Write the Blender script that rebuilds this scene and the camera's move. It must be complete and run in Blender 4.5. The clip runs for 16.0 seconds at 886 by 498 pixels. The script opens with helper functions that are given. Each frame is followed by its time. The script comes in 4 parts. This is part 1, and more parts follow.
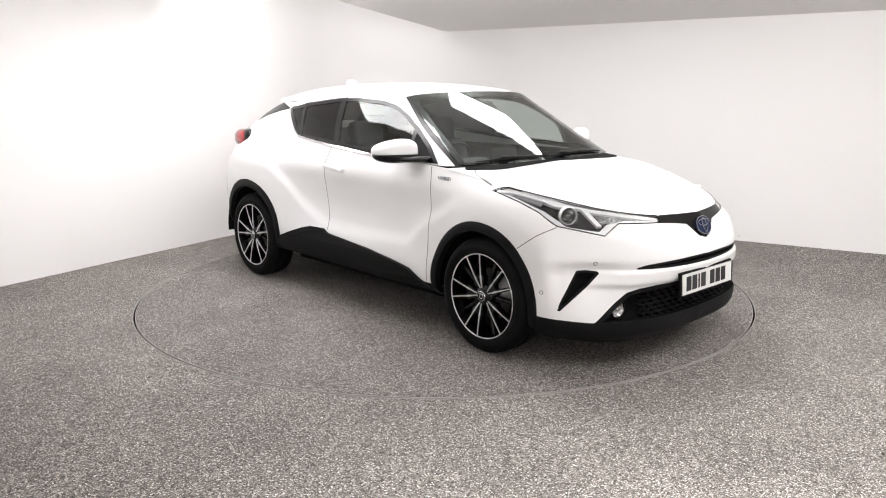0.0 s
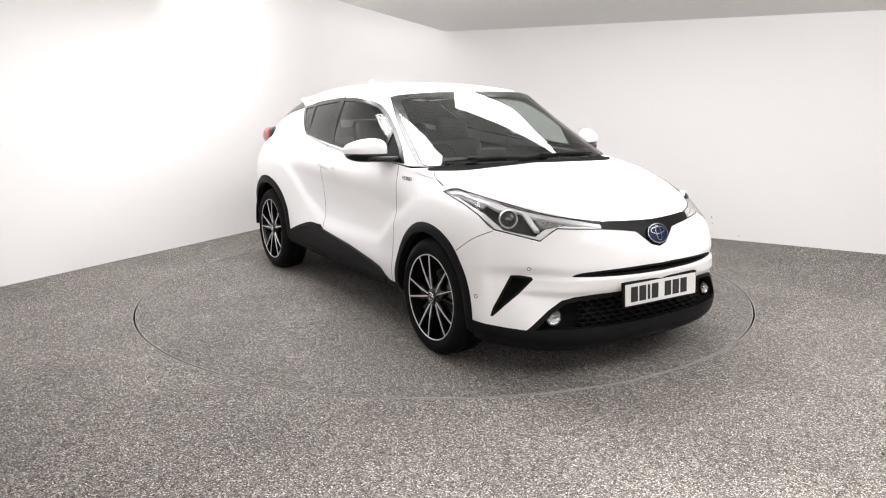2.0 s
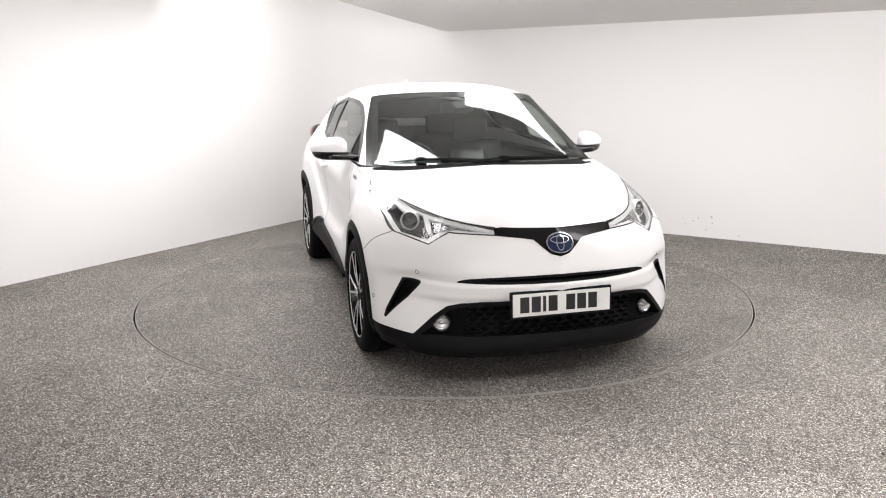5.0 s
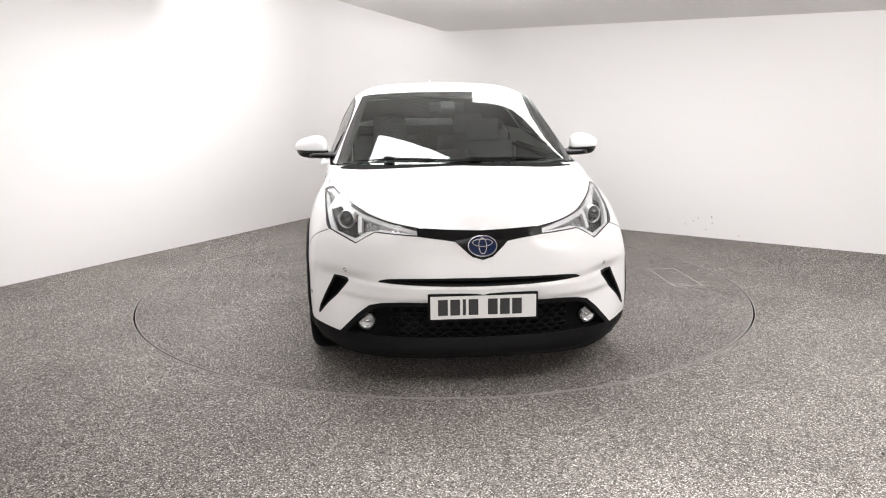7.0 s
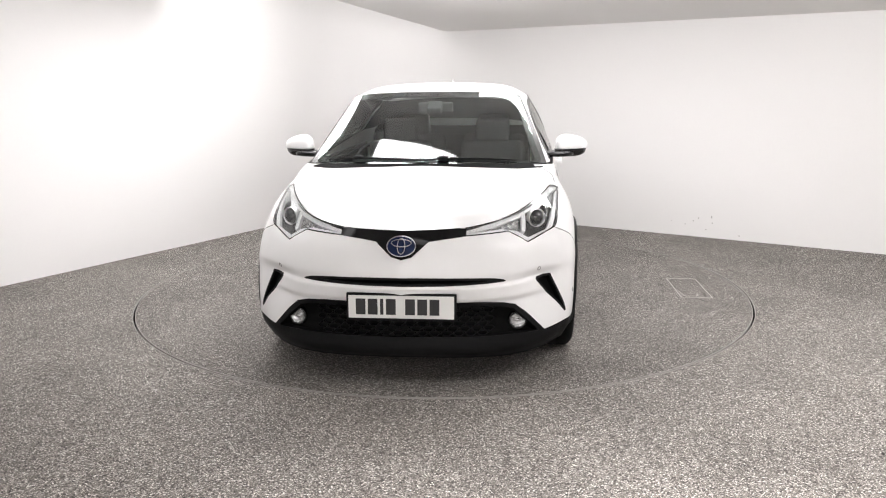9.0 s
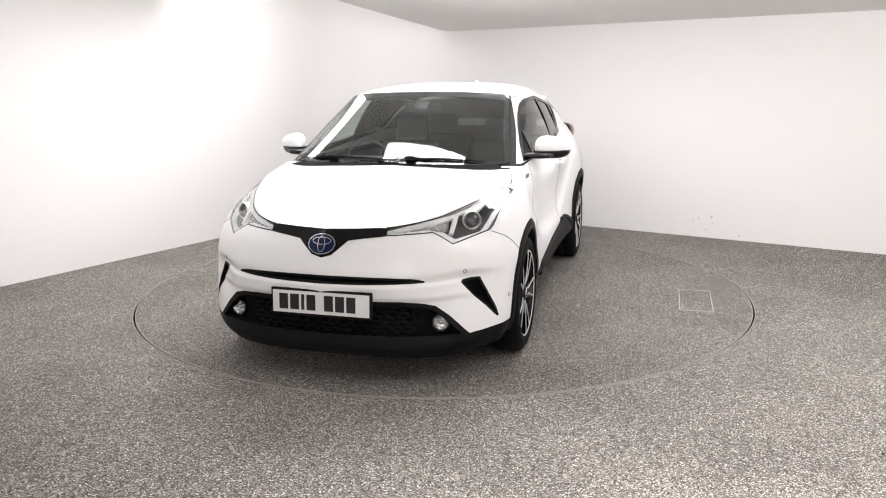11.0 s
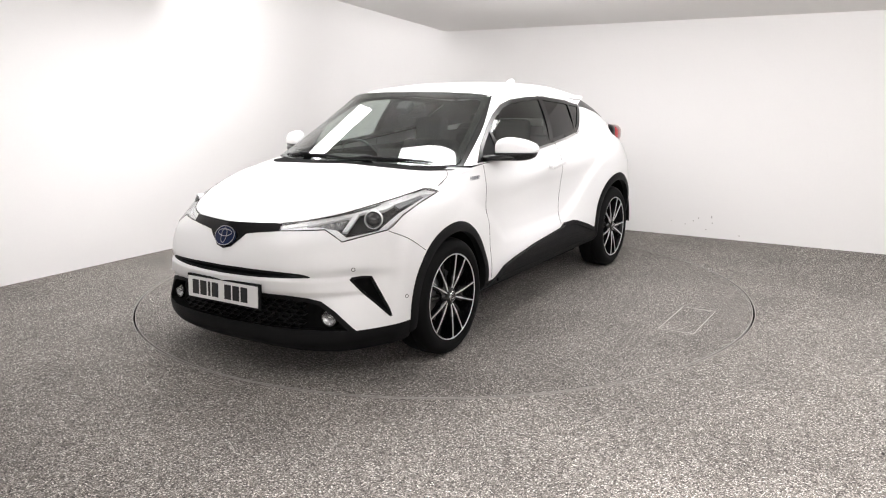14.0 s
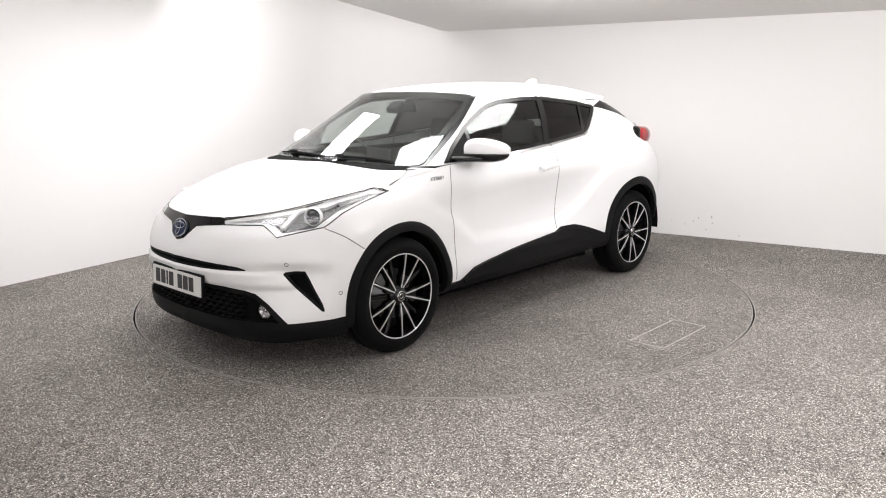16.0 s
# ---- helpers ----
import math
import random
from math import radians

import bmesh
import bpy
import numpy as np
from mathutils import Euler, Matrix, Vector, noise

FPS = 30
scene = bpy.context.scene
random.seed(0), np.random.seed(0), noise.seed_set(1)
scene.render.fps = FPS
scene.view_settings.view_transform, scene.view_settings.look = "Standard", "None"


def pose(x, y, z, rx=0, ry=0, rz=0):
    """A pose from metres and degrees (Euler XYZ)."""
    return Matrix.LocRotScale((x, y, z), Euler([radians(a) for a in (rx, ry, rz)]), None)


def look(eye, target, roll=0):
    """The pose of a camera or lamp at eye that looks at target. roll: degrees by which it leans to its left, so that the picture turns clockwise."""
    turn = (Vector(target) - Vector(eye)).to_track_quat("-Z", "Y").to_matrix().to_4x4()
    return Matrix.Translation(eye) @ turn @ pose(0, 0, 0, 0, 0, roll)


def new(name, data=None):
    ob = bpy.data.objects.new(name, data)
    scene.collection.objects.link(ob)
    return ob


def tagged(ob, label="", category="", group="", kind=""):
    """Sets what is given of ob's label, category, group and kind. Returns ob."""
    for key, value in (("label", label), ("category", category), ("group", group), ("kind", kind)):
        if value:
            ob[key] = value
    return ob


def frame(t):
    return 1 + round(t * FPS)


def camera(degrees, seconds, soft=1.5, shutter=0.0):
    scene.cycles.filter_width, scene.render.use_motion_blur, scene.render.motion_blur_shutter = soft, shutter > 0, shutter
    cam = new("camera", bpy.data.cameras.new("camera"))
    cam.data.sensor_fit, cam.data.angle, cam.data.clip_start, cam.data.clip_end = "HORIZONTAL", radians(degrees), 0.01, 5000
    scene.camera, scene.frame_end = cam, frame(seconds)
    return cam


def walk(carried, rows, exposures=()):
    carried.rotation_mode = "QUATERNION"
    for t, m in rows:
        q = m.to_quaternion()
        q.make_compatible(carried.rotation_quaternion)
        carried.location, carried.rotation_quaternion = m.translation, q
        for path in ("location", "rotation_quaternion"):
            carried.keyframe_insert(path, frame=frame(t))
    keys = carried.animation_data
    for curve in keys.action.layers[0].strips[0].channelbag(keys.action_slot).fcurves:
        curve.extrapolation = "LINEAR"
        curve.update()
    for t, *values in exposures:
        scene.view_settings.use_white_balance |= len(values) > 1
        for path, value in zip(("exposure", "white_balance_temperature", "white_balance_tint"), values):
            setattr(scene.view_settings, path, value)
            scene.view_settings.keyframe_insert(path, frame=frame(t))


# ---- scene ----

from mathutils.bvhtree import BVHTree

# camera on a fixed stand in front of the turntable
cam = camera(59.1, 16.0, 1.1)
EYE = (0.0, -5.887, 1.52)
PITCH, YAW, ROLL = -11.83, 0.04, -0.39
stand = Matrix.Translation(EYE) @ Euler((radians(90 + PITCH), 0, radians(YAW))).to_matrix().to_4x4() @ pose(0, 0, 0, 0, 0, ROLL)
walk(cam, [(0.0, stand), (16.0, stand)], [(0.0, -0.12), (16.0, -0.12)])

# ---- light ----
world = bpy.data.worlds.new("world")
scene.world = world
world.use_nodes = True
world.node_tree.nodes["Background"].inputs[0].default_value = (1, 0.98, 0.95, 1)
world.node_tree.nodes["Background"].inputs[1].default_value = 0.02


def area(name, m, sx, sy, watts, color=(1, 0.975, 0.985), spread=180):
    d = bpy.data.lights.new(name, "AREA")
    d.shape, d.size, d.size_y, d.energy, d.color = "RECTANGLE", sx, sy, watts, color
    d.spread = radians(spread)
    ob = new(name, d)
    ob.matrix_world = m
    return ob


# flat panels hung over the turntable
for px, py, turn, sx, sy, watts in ((0.98, 0.44, 5, 1.35, 0.46, 33), (1.38, -0.42, 35, 1.25, 0.42, 26), (-1.40, 0.70, 25, 0.80, 0.46, 23), (-1.50, -0.30, -41, 1.35, 0.44, 23), (-0.36, -0.64, -23.6, 0.86, 0.40, 24)):
    area("panel_and_fill_light", pose(px, py, 2.30, 0, 0, turn), sx, sy, watts)
# fill lights added out of view to brighten the walls, floor and car front
area("panel_and_fill_light", look((-1.7, -2.2, 2.75), (-3.6, -0.2, 0.9)), 4.0, 1.8, 88)
area("panel_and_fill_light", look((-1.45, 1.3, 2.95), (-0.2, 3.7, 1.3)), 1.5, 1.0, 46)
area("panel_and_fill_light", look((1.2, -4.5, 2.38), (1.2, -4.42, 0.0)), 3.4, 2.0, 106, spread=92)
area("panel_and_fill_light", look((4.7, -2.7, 2.15), (4.7, -2.6, 0.0)), 2.6, 2.4, 68, spread=115)
area("panel_and_fill_light", look((2.7, -2.9, 2.3), (3.6, 1.0, 1.3)), 2.6, 1.0, 112)
area("panel_and_fill_light", look((0.0, -6.25, 2.4), (0.0, -8.0, 1.1)), 4.5, 0.9, 235)


# ---- materials ----
def mat(name, color, rough=0.5, metal=0.0, coat=0.0, bump=0.0, scale=40.0, vary=0.06, spec=0.5):
    m = bpy.data.materials.new(name)
    m.use_nodes = True
    nt = m.node_tree
    b = nt.nodes["Principled BSDF"]
    b.inputs["Roughness"].default_value = rough
    b.inputs["Metallic"].default_value = metal
    b.inputs["Coat Weight"].default_value = coat
    b.inputs["Coat Roughness"].default_value = 0.04
    b.inputs["Specular IOR Level"].default_value = spec
    co = nt.nodes.new("ShaderNodeTexCoord")
    n1 = nt.nodes.new("ShaderNodeTexNoise")
    n1.inputs["Scale"].default_value, n1.inputs["Detail"].default_value = scale, 6
    nt.links.new(co.outputs["Object"], n1.inputs["Vector"])
    ramp = nt.nodes.new("ShaderNodeMix")
    ramp.data_type = "RGBA"
    ramp.inputs["A"].default_value = (*[c * (1 - vary) for c in color], 1)
    ramp.inputs["B"].default_value = (*[min(1, c * (1 + vary)) for c in color], 1)
    nt.links.new(n1.outputs["Fac"], ramp.inputs["Factor"])
    nt.links.new(ramp.outputs["Result"], b.inputs["Base Color"])
    if bump:
        bn = nt.nodes.new("ShaderNodeBump")
        bn.inputs["Strength"].default_value, bn.inputs["Distance"].default_value = bump, 0.002
        nt.links.new(n1.outputs["Fac"], bn.inputs["Height"])
        nt.links.new(bn.outputs["Normal"], b.inputs["Normal"])
    return m


def glass(name, tint, rough=0.0):
    m = bpy.data.materials.new(name)
    m.use_nodes = True
    nt = m.node_tree
    nt.nodes.remove(nt.nodes["Principled BSDF"])
    tr, gl, mx, lw, pw, ad = (nt.nodes.new("ShaderNode" + k) for k in ("BsdfTransparent", "BsdfGlossy", "MixShader", "LayerWeight", "Math", "Math"))
    tr.inputs["Color"].default_value = (*tint, 1)
    gl.inputs["Roughness"].default_value = rough
    lw.inputs["Blend"].default_value = 0.5
    pw.operation, ad.operation = "POWER", "MULTIPLY_ADD"
    pw.inputs[1].default_value, ad.inputs[1].default_value, ad.inputs[2].default_value = 5.0, 0.93, 0.045
    nt.links.new(lw.outputs["Facing"], pw.inputs[0])
    nt.links.new(pw.outputs[0], ad.inputs[0])
    nt.links.new(ad.outputs[0], mx.inputs[0])
    nt.links.new(tr.outputs[0], mx.inputs[1])
    nt.links.new(gl.outputs[0], mx.inputs[2])
    nt.links.new(mx.outputs[0], nt.nodes["Material Output"].inputs[0])
    return m


M_PAINT = mat("white_paint", (0.81, 0.81, 0.81), 0.36, 0, 0.45, vary=0.01)
M_CLAD = mat("black_plastic", (0.006, 0.006, 0.0065), 0.6, bump=0.15, scale=900, spec=0.14)
M_GLOSS = mat("gloss_black", (0.005, 0.005, 0.0055), 0.2, spec=0.4)
M_PIANO = mat("piano_black", (0.004, 0.004, 0.0045), 0.1, spec=0.25)
M_DARK = mat("dark_void", (0.004, 0.004, 0.004), 0.9, spec=0.1)
M_RUBBER = mat("tyre_rubber", (0.004, 0.004, 0.0042), 0.75, bump=0.1, scale=300, spec=0.12)
M_CHROME = mat("chrome", (0.75, 0.75, 0.76), 0.12, 1.0, vary=0.02)
M_ALLOY = mat("machined_alloy", (0.72, 0.72, 0.73), 0.35, 0.6, vary=0.05, scale=200)
M_WALL = mat("wall_paint", (0.85, 0.84, 0.83), 0.7, bump=0.05, scale=60, vary=0.012)
M_CEIL = mat("ceiling_paint", (0.82, 0.805, 0.79), 0.8, bump=0.05, scale=60, vary=0.015)
M_LENS = glass("lamp_lens", (0.97, 0.975, 0.975))
M_GLASS = glass("clear_glass", (0.86, 0.89, 0.875))
M_PRIVACY = glass("privacy_glass", (0.22, 0.22, 0.225))


def floor_material(name, tone=1.0):
    m = mat(name, (0.3, 0.28, 0.26), 0.75)
    nt = m.node_tree
    b = nt.nodes["Principled BSDF"]
    co = nt.nodes.new("ShaderNodeTexCoord")
    v = nt.nodes.new("ShaderNodeTexVoronoi")
    v.inputs["Scale"].default_value = 180
    nt.links.new(co.outputs["Object"], v.inputs["Vector"])
    sep = nt.nodes.new("ShaderNodeSeparateColor")
    nt.links.new(v.outputs["Color"], sep.inputs[0])
    r = nt.nodes.new("ShaderNodeValToRGB")
    r.color_ramp.elements[0].color = (0.035 * tone, 0.031 * tone, 0.027 * tone, 1)
    r.color_ramp.elements[1].color = (0.86 * tone, 0.83 * tone, 0.775 * tone, 1)
    for p, c in ((0.26, (0.192, 0.173, 0.155)), (0.76, (0.37, 0.344, 0.314))):
        e = r.color_ramp.elements.new(p)
        e.color = (*[q * tone for q in c], 1)
    nt.links.new(sep.outputs[0], r.inputs[0])
    ve = nt.nodes.new("ShaderNodeTexVoronoi")
    ve.feature = "DISTANCE_TO_EDGE"
    ve.inputs["Scale"].default_value = 180
    nt.links.new(co.outputs["Object"], ve.inputs["Vector"])
    gap = nt.nodes.new("ShaderNodeMapRange")
    gap.inputs["From Min"].default_value, gap.inputs["From Max"].default_value = 0.02, 0.22
    gap.inputs["To Min"].default_value, gap.inputs["To Max"].default_value = 0.22, 1.2
    nt.links.new(ve.outputs["Distance"], gap.inputs[0])
    chip = nt.nodes.new("ShaderNodeMix")
    chip.data_type, chip.blend_type = "RGBA", "MULTIPLY"
    chip.inputs["Factor"].default_value = 1
    nt.links.new(r.outputs[0], chip.inputs["A"])
    nt.links.new(gap.outputs[0], chip.inputs["B"])
    n = nt.nodes.new("ShaderNodeTexNoise")
    n.inputs["Scale"].default_value, n.inputs["Detail"].default_value = 1.6, 5
    nt.links.new(co.outputs["Object"], n.inputs["Vector"])
    mr = nt.nodes.new("ShaderNodeMapRange")
    mr.inputs["From Min"].default_value, mr.inputs["From Max"].default_value = 0.3, 0.7
    mr.inputs["To Min"].default_value, mr.inputs["To Max"].default_value = 0.82, 1.12
    nt.links.new(n.outputs["Fac"], mr.inputs[0])
    mx = nt.nodes.new("ShaderNodeMix")
    mx.data_type, mx.blend_type = "RGBA", "MULTIPLY"
    mx.inputs["Factor"].default_value = 1
    nt.links.new(chip.outputs["Result"], mx.inputs["A"])
    nt.links.new(mr.outputs[0], mx.inputs["B"])
    nt.links.new(mx.outputs["Result"], b.inputs["Base Color"])
    bp = nt.nodes.new("ShaderNodeBump")
    bp.inputs["Strength"].default_value, bp.inputs["Distance"].default_value = 0.6, 0.002
    nt.links.new(sep.outputs[1], bp.inputs["Height"])
    nt.links.new(bp.outputs["Normal"], b.inputs["Normal"])
    b.inputs["Specular IOR Level"].default_value = 0.3
    return m


M_EDGE = mat("worn_edging", (0.31, 0.295, 0.275), 0.6, vary=0.3, scale=14)
M_FLOOR = floor_material("speckled_carpet")
# same speckle for the deck, slightly darker overall
M_DECK = floor_material("darker_speckled_carpet", 0.87)


# ---- mesh helpers ----
def link(name, bm, material, parent=None, label="", smooth=False, tidy=True):
    me = bpy.data.meshes.new(name)
    if tidy:
        bmesh.ops.recalc_face_normals(bm, faces=bm.faces)
    bm.to_mesh(me)
    bm.free()
    me.materials.append(material)
    if smooth:
        me.polygons.foreach_set("use_smooth", [True] * len(me.polygons))
    ob = new(name, me)
    if parent:
        ob.parent = parent
    if label:
        tagged(ob, label)
    return ob


def part(name, bm, material, parent, label="", smooth=True):
    return link(name, bm, material, parent, label, smooth)


def prism(bm, pts, z0, z1):
    lo = [bm.verts.new((x, y, z0)) for x, y in pts]
    hi = [bm.verts.new((x, y, z1)) for x, y in pts]
    n = len(pts)
    bm.faces.new(lo[::-1])
    bm.faces.new(hi)
    for i in range(n):
        bm.faces.new((lo[i], lo[(i + 1) % n], hi[(i + 1) % n], hi[i]))


def box(bm, c, s, m=None, bevel=0.0):
    r = bmesh.ops.create_cube(bm, size=1, matrix=(m or Matrix()) @ Matrix.Translation(c) @ Matrix.Diagonal((*s, 1)))
    if bevel:
        es = list({e for v in r["verts"] for e in v.link_edges})
        bmesh.ops.bevel(bm, geom=es, offset=bevel, segments=3, affect="EDGES", profile=0.6)


def lathe(bm, profile, seg=64, m=None):
    """Turns a profile of (radius, height) round the z axis."""
    m = m or Matrix()
    rings = [[bm.verts.new(m @ Vector((r * math.cos(2 * math.pi * k / seg), r * math.sin(2 * math.pi * k / seg), h))) for k in range(seg)] for r, h in profile]
    for a, b in zip(rings, rings[1:]):
        for k in range(seg):
            bm.faces.new((a[k], a[(k + 1) % seg], b[(k + 1) % seg], b[k]))
    return rings


def catmull(p, t):
    """Point at t (in control steps) on a smooth curve through the points p."""
    n = len(p) - 1
    i = min(int(t), n - 1)
    f = t - i
    b, c = p[i], p[i + 1]
    a = p[i - 1] if i > 0 else b * 2 - c
    d = p[i + 2] if i + 2 <= n else c * 2 - b
    return 0.5 * (2 * b + (c - a) * f + (2 * a - 5 * b + 4 * c - d) * f * f + (3 * b - a - 3 * c + d) * f ** 3)


def smooth_line(p, n):
    p = [np.array(q, float) for q in p]
    return [catmull(p, (len(p) - 1) * k / (n - 1)) for k in range(n)]


def surface(net, nu, nv):
    """A grid of points, nv rows by nu columns, through a net of rows of control points."""
    rows = [smooth_line(r, nu) for r in net]
    cols = [smooth_line([r[k] for r in rows], nv) for k in range(nu)]
    return [[cols[k][j] for k in range(nu)] for j in range(nv)]


# ---- the room ----
ROOM = [(-1.60, 3.18), (0.11, 3.48), (7.0, -0.94), (7.0, -8.0), (-8.25, -8.0)]
LOW, HIGH = 2.13, 3.05
TABLE_R = 2.249


def wall(name, a, b, h, label):
    a, b = Vector((*a, 0)), Vector((*b, 0))
    d = (b - a).normalized()
    n = Vector((-d.y, d.x, 0))
    bm = bmesh.new()
    prism(bm, [p.xy[:] for p in (a, b, b + n * 0.12, a + n * 0.12)], -0.1, h)
    return tagged(link(name, bm, M_WALL), label, "wall", kind="structure")


NAMES = ("wall_back", "wall_right", "wall_side", "wall_camera", "wall_left")
def curved_wall():
    a, c, b = (Vector((*p, 0)) for p in (ROOM[0], (-1.0, 4.19), ROOM[1]))
    bm = bmesh.new()
    cols = []
    for k in range(33):
        t = k / 32
        p = a * (1 - t) ** 2 + c * 2 * t * (1 - t) + b * t * t
        d = ((c - a) * (1 - t) + (b - c) * t).normalized()
        n = Vector((-d.y, d.x, 0)) * 0.12
        cols.append([bm.verts.new(q + Vector((0, 0, z))) for q, z in ((p, -0.1), (p, HIGH + 0.1), (p + n, HIGH + 0.1), (p + n, -0.1))])
    for p, q in zip(cols, cols[1:]):
        for i in range(4):
            bm.faces.new((p[i], q[i], q[(i + 1) % 4], p[(i + 1) % 4]))
    ob = tagged(link("wall_back", bm, M_WALL), "smooth matt white curved studio wall", "wall", kind="structure")
    ob.data.polygons.foreach_set("use_smooth", [True] * len(ob.data.polygons))
    ob.data.set_sharp_from_angle(angle=radians(40))


curved_wall()
for i, nm in enumerate(NAMES):
    if nm == "wall_back":
        continue
    wall(nm, ROOM[i], ROOM[(i + 1) % 5], HIGH + 0.1, "smooth matt white painted studio wall")


def ground():
    bm = bmesh.new()
    n = 160
    inner = [bm.verts.new(((TABLE_R + 0.006) * math.cos(2 * math.pi * k / n), (TABLE_R + 0.006) * math.sin(2 * math.pi * k / n), 0)) for k in range(n)]
    low = [bm.verts.new((v.co.x, v.co.y, -0.06)) for v in inner]
    outer = [bm.verts.new((13 * math.cos(2 * math.pi * k / n), 13 * math.sin(2 * math.pi * k / n), 0)) for k in range(n)]
    for k in range(n):
        j = (k + 1) % n
        bm.faces.new((inner[k], inner[j], outer[j], outer[k]))
        bm.faces.new((low[k], low[j], inner[j], inner[k]))
    bm.faces.new(low)
    return tagged(link("floor", bm, M_FLOOR), "grey speckled carpet floor round the turntable", "floor", kind="structure")


ground()


def canopy(x, y):
    """Height of the lowered ceiling, which rises gently away from the right wall."""
    return LOW + 0.089 * (0.5395 * (2.947 - x) + 0.842 * (1.658 - y))


bm = bmesh.new()
for x, y in ((0.02, 3.48), (9, 3.6), (9, -9), (-5.94, -6.46)):
    bm.verts.new((x, y, canopy(x, y)))
vs = bm.verts[:]
up = [bm.verts.new(v.co + Vector((0, 0, 0.08))) for v in vs]
bm.faces.new(vs)
bm.faces.new(up[::-1])
for k in range(4):
    bm.faces.new((vs[k], up[k], up[(k + 1) % 4], vs[(k + 1) % 4]))
tagged(link("ceiling", bm, M_CEIL), "pale grey matt lowered ceiling", "ceiling", kind="structure")
bm = bmesh.new()
prism(bm, [(9, 4.5), (9, -9), (-10, -9.0), (-10, 4.5)], HIGH, HIGH + 0.08)
tagged(link("ceiling_upper", bm, M_CEIL), "white raised ceiling above the left wall", "ceiling", kind="structure")

# scuffs on the right wall and specks on the floor
M_SCUFF = mat("scuff", (0.42, 0.40, 0.38), 0.9, vary=0.3, scale=90)
rw = bpy.data.objects["wall_right"]
rd = (Vector((7.0, -0.94, 0)) - Vector((0.11, 3.48, 0))).normalized()
rn = Vector((rd.y, -rd.x, 0))
for along, z, w, h in ((2.88, 0.16, 0.018, 0.012), (2.93, 0.19, 0.010, 0.020), (3.06, 0.21, 0.014, 0.030), (3.07, 0.15, 0.012, 0.016), (2.80, 0.12, 0.016, 0.010), (3.33, 0.045, 0.03, 0.008), (2.66, 0.14, 0.012, 0.010), (3.01, 0.08, 0.020, 0.008)):
    bm = bmesh.new()
    bmesh.ops.create_icosphere(bm, subdivisions=1, radius=0.5, matrix=Matrix.Diagonal((w, 0.002, h, 1)))
    sc = link("scuff", bm, M_SCUFF, rw)
    sc.matrix_basis = Matrix.Translation(Vector((0.11, 3.48, z)) + rd * along) @ Matrix.Rotation(math.atan2(rd.y, rd.x), 4, "Z")
M_SPECK = mat("dark_speck", (0.02, 0.018, 0.016), 0.9)
for x, y in ((1.83, -2.87), (-3.05, 0.33), (-2.62, 1.42), (2.44, -0.9), (-2.5, 0.9), (-0.9, -3.2), (0.5, -3.6)):
    bm = bmesh.new()
    bmesh.ops.create_icosphere(bm, subdivisions=1, radius=0.5, matrix=pose(x, y, 0.001, 0, 0, 40 * x) @ Matrix.Diagonal((0.03, 0.014, 0.006, 1)))
    tagged(link("floor_debris", bm, M_SPECK), "tiny dark fleck lying on the carpet", "debris", "flecks on the floor")

bm = bmesh.new()
lathe(bm, [(TABLE_R + 0.004, -0.058), (TABLE_R + 0.004, 0.0015), (TABLE_R + 0.0085, 0.0015), (TABLE_R + 0.0085, -0.01)], 160)
tagged(link("trim", bm, M_EDGE), "thin pale edging round the turntable pit", "edging", kind="structure")

# black sheet added in the narrow gap to stand in for its shade
bm = bmesh.new()
lathe(bm, [(TABLE_R - 0.2, -0.055), (TABLE_R + 0.0035, -0.055), (TABLE_R + 0.0035, -0.012)], 160)
tagged(link("gap_shade", bm, M_DARK), "black sheet standing in for the shade deep in the turntable gap", "liner", kind="structure")

# turntable
table = new("turntable")
tagged(table, "flat round grey speckled turntable set flush in the floor", "turntable")
bm = bmesh.new()
lathe(bm, [(0.001, 0.0), (1.0, 0.0), (2.0, 0.0), (TABLE_R - 0.014, 0.0), (TABLE_R - 0.014, -0.04)], 160)
part("deck", bm, M_DECK, table, smooth=False)
bm = bmesh.new()
lathe(bm, [(TABLE_R - 0.014, -0.04), (TABLE_R - 0.014, 0.0015), (TABLE_R - 0.009, 0.0015), (TABLE_R - 0.009, -0.012)], 160)
part("edge_strip", bm, M_EDGE, table, "thin worn metal edging", smooth=False)

# ---- the car ----
car = new("car")
tagged(car, "white compact crossover car with black lower cladding standing on the turntable", "car")
AX = 1.32
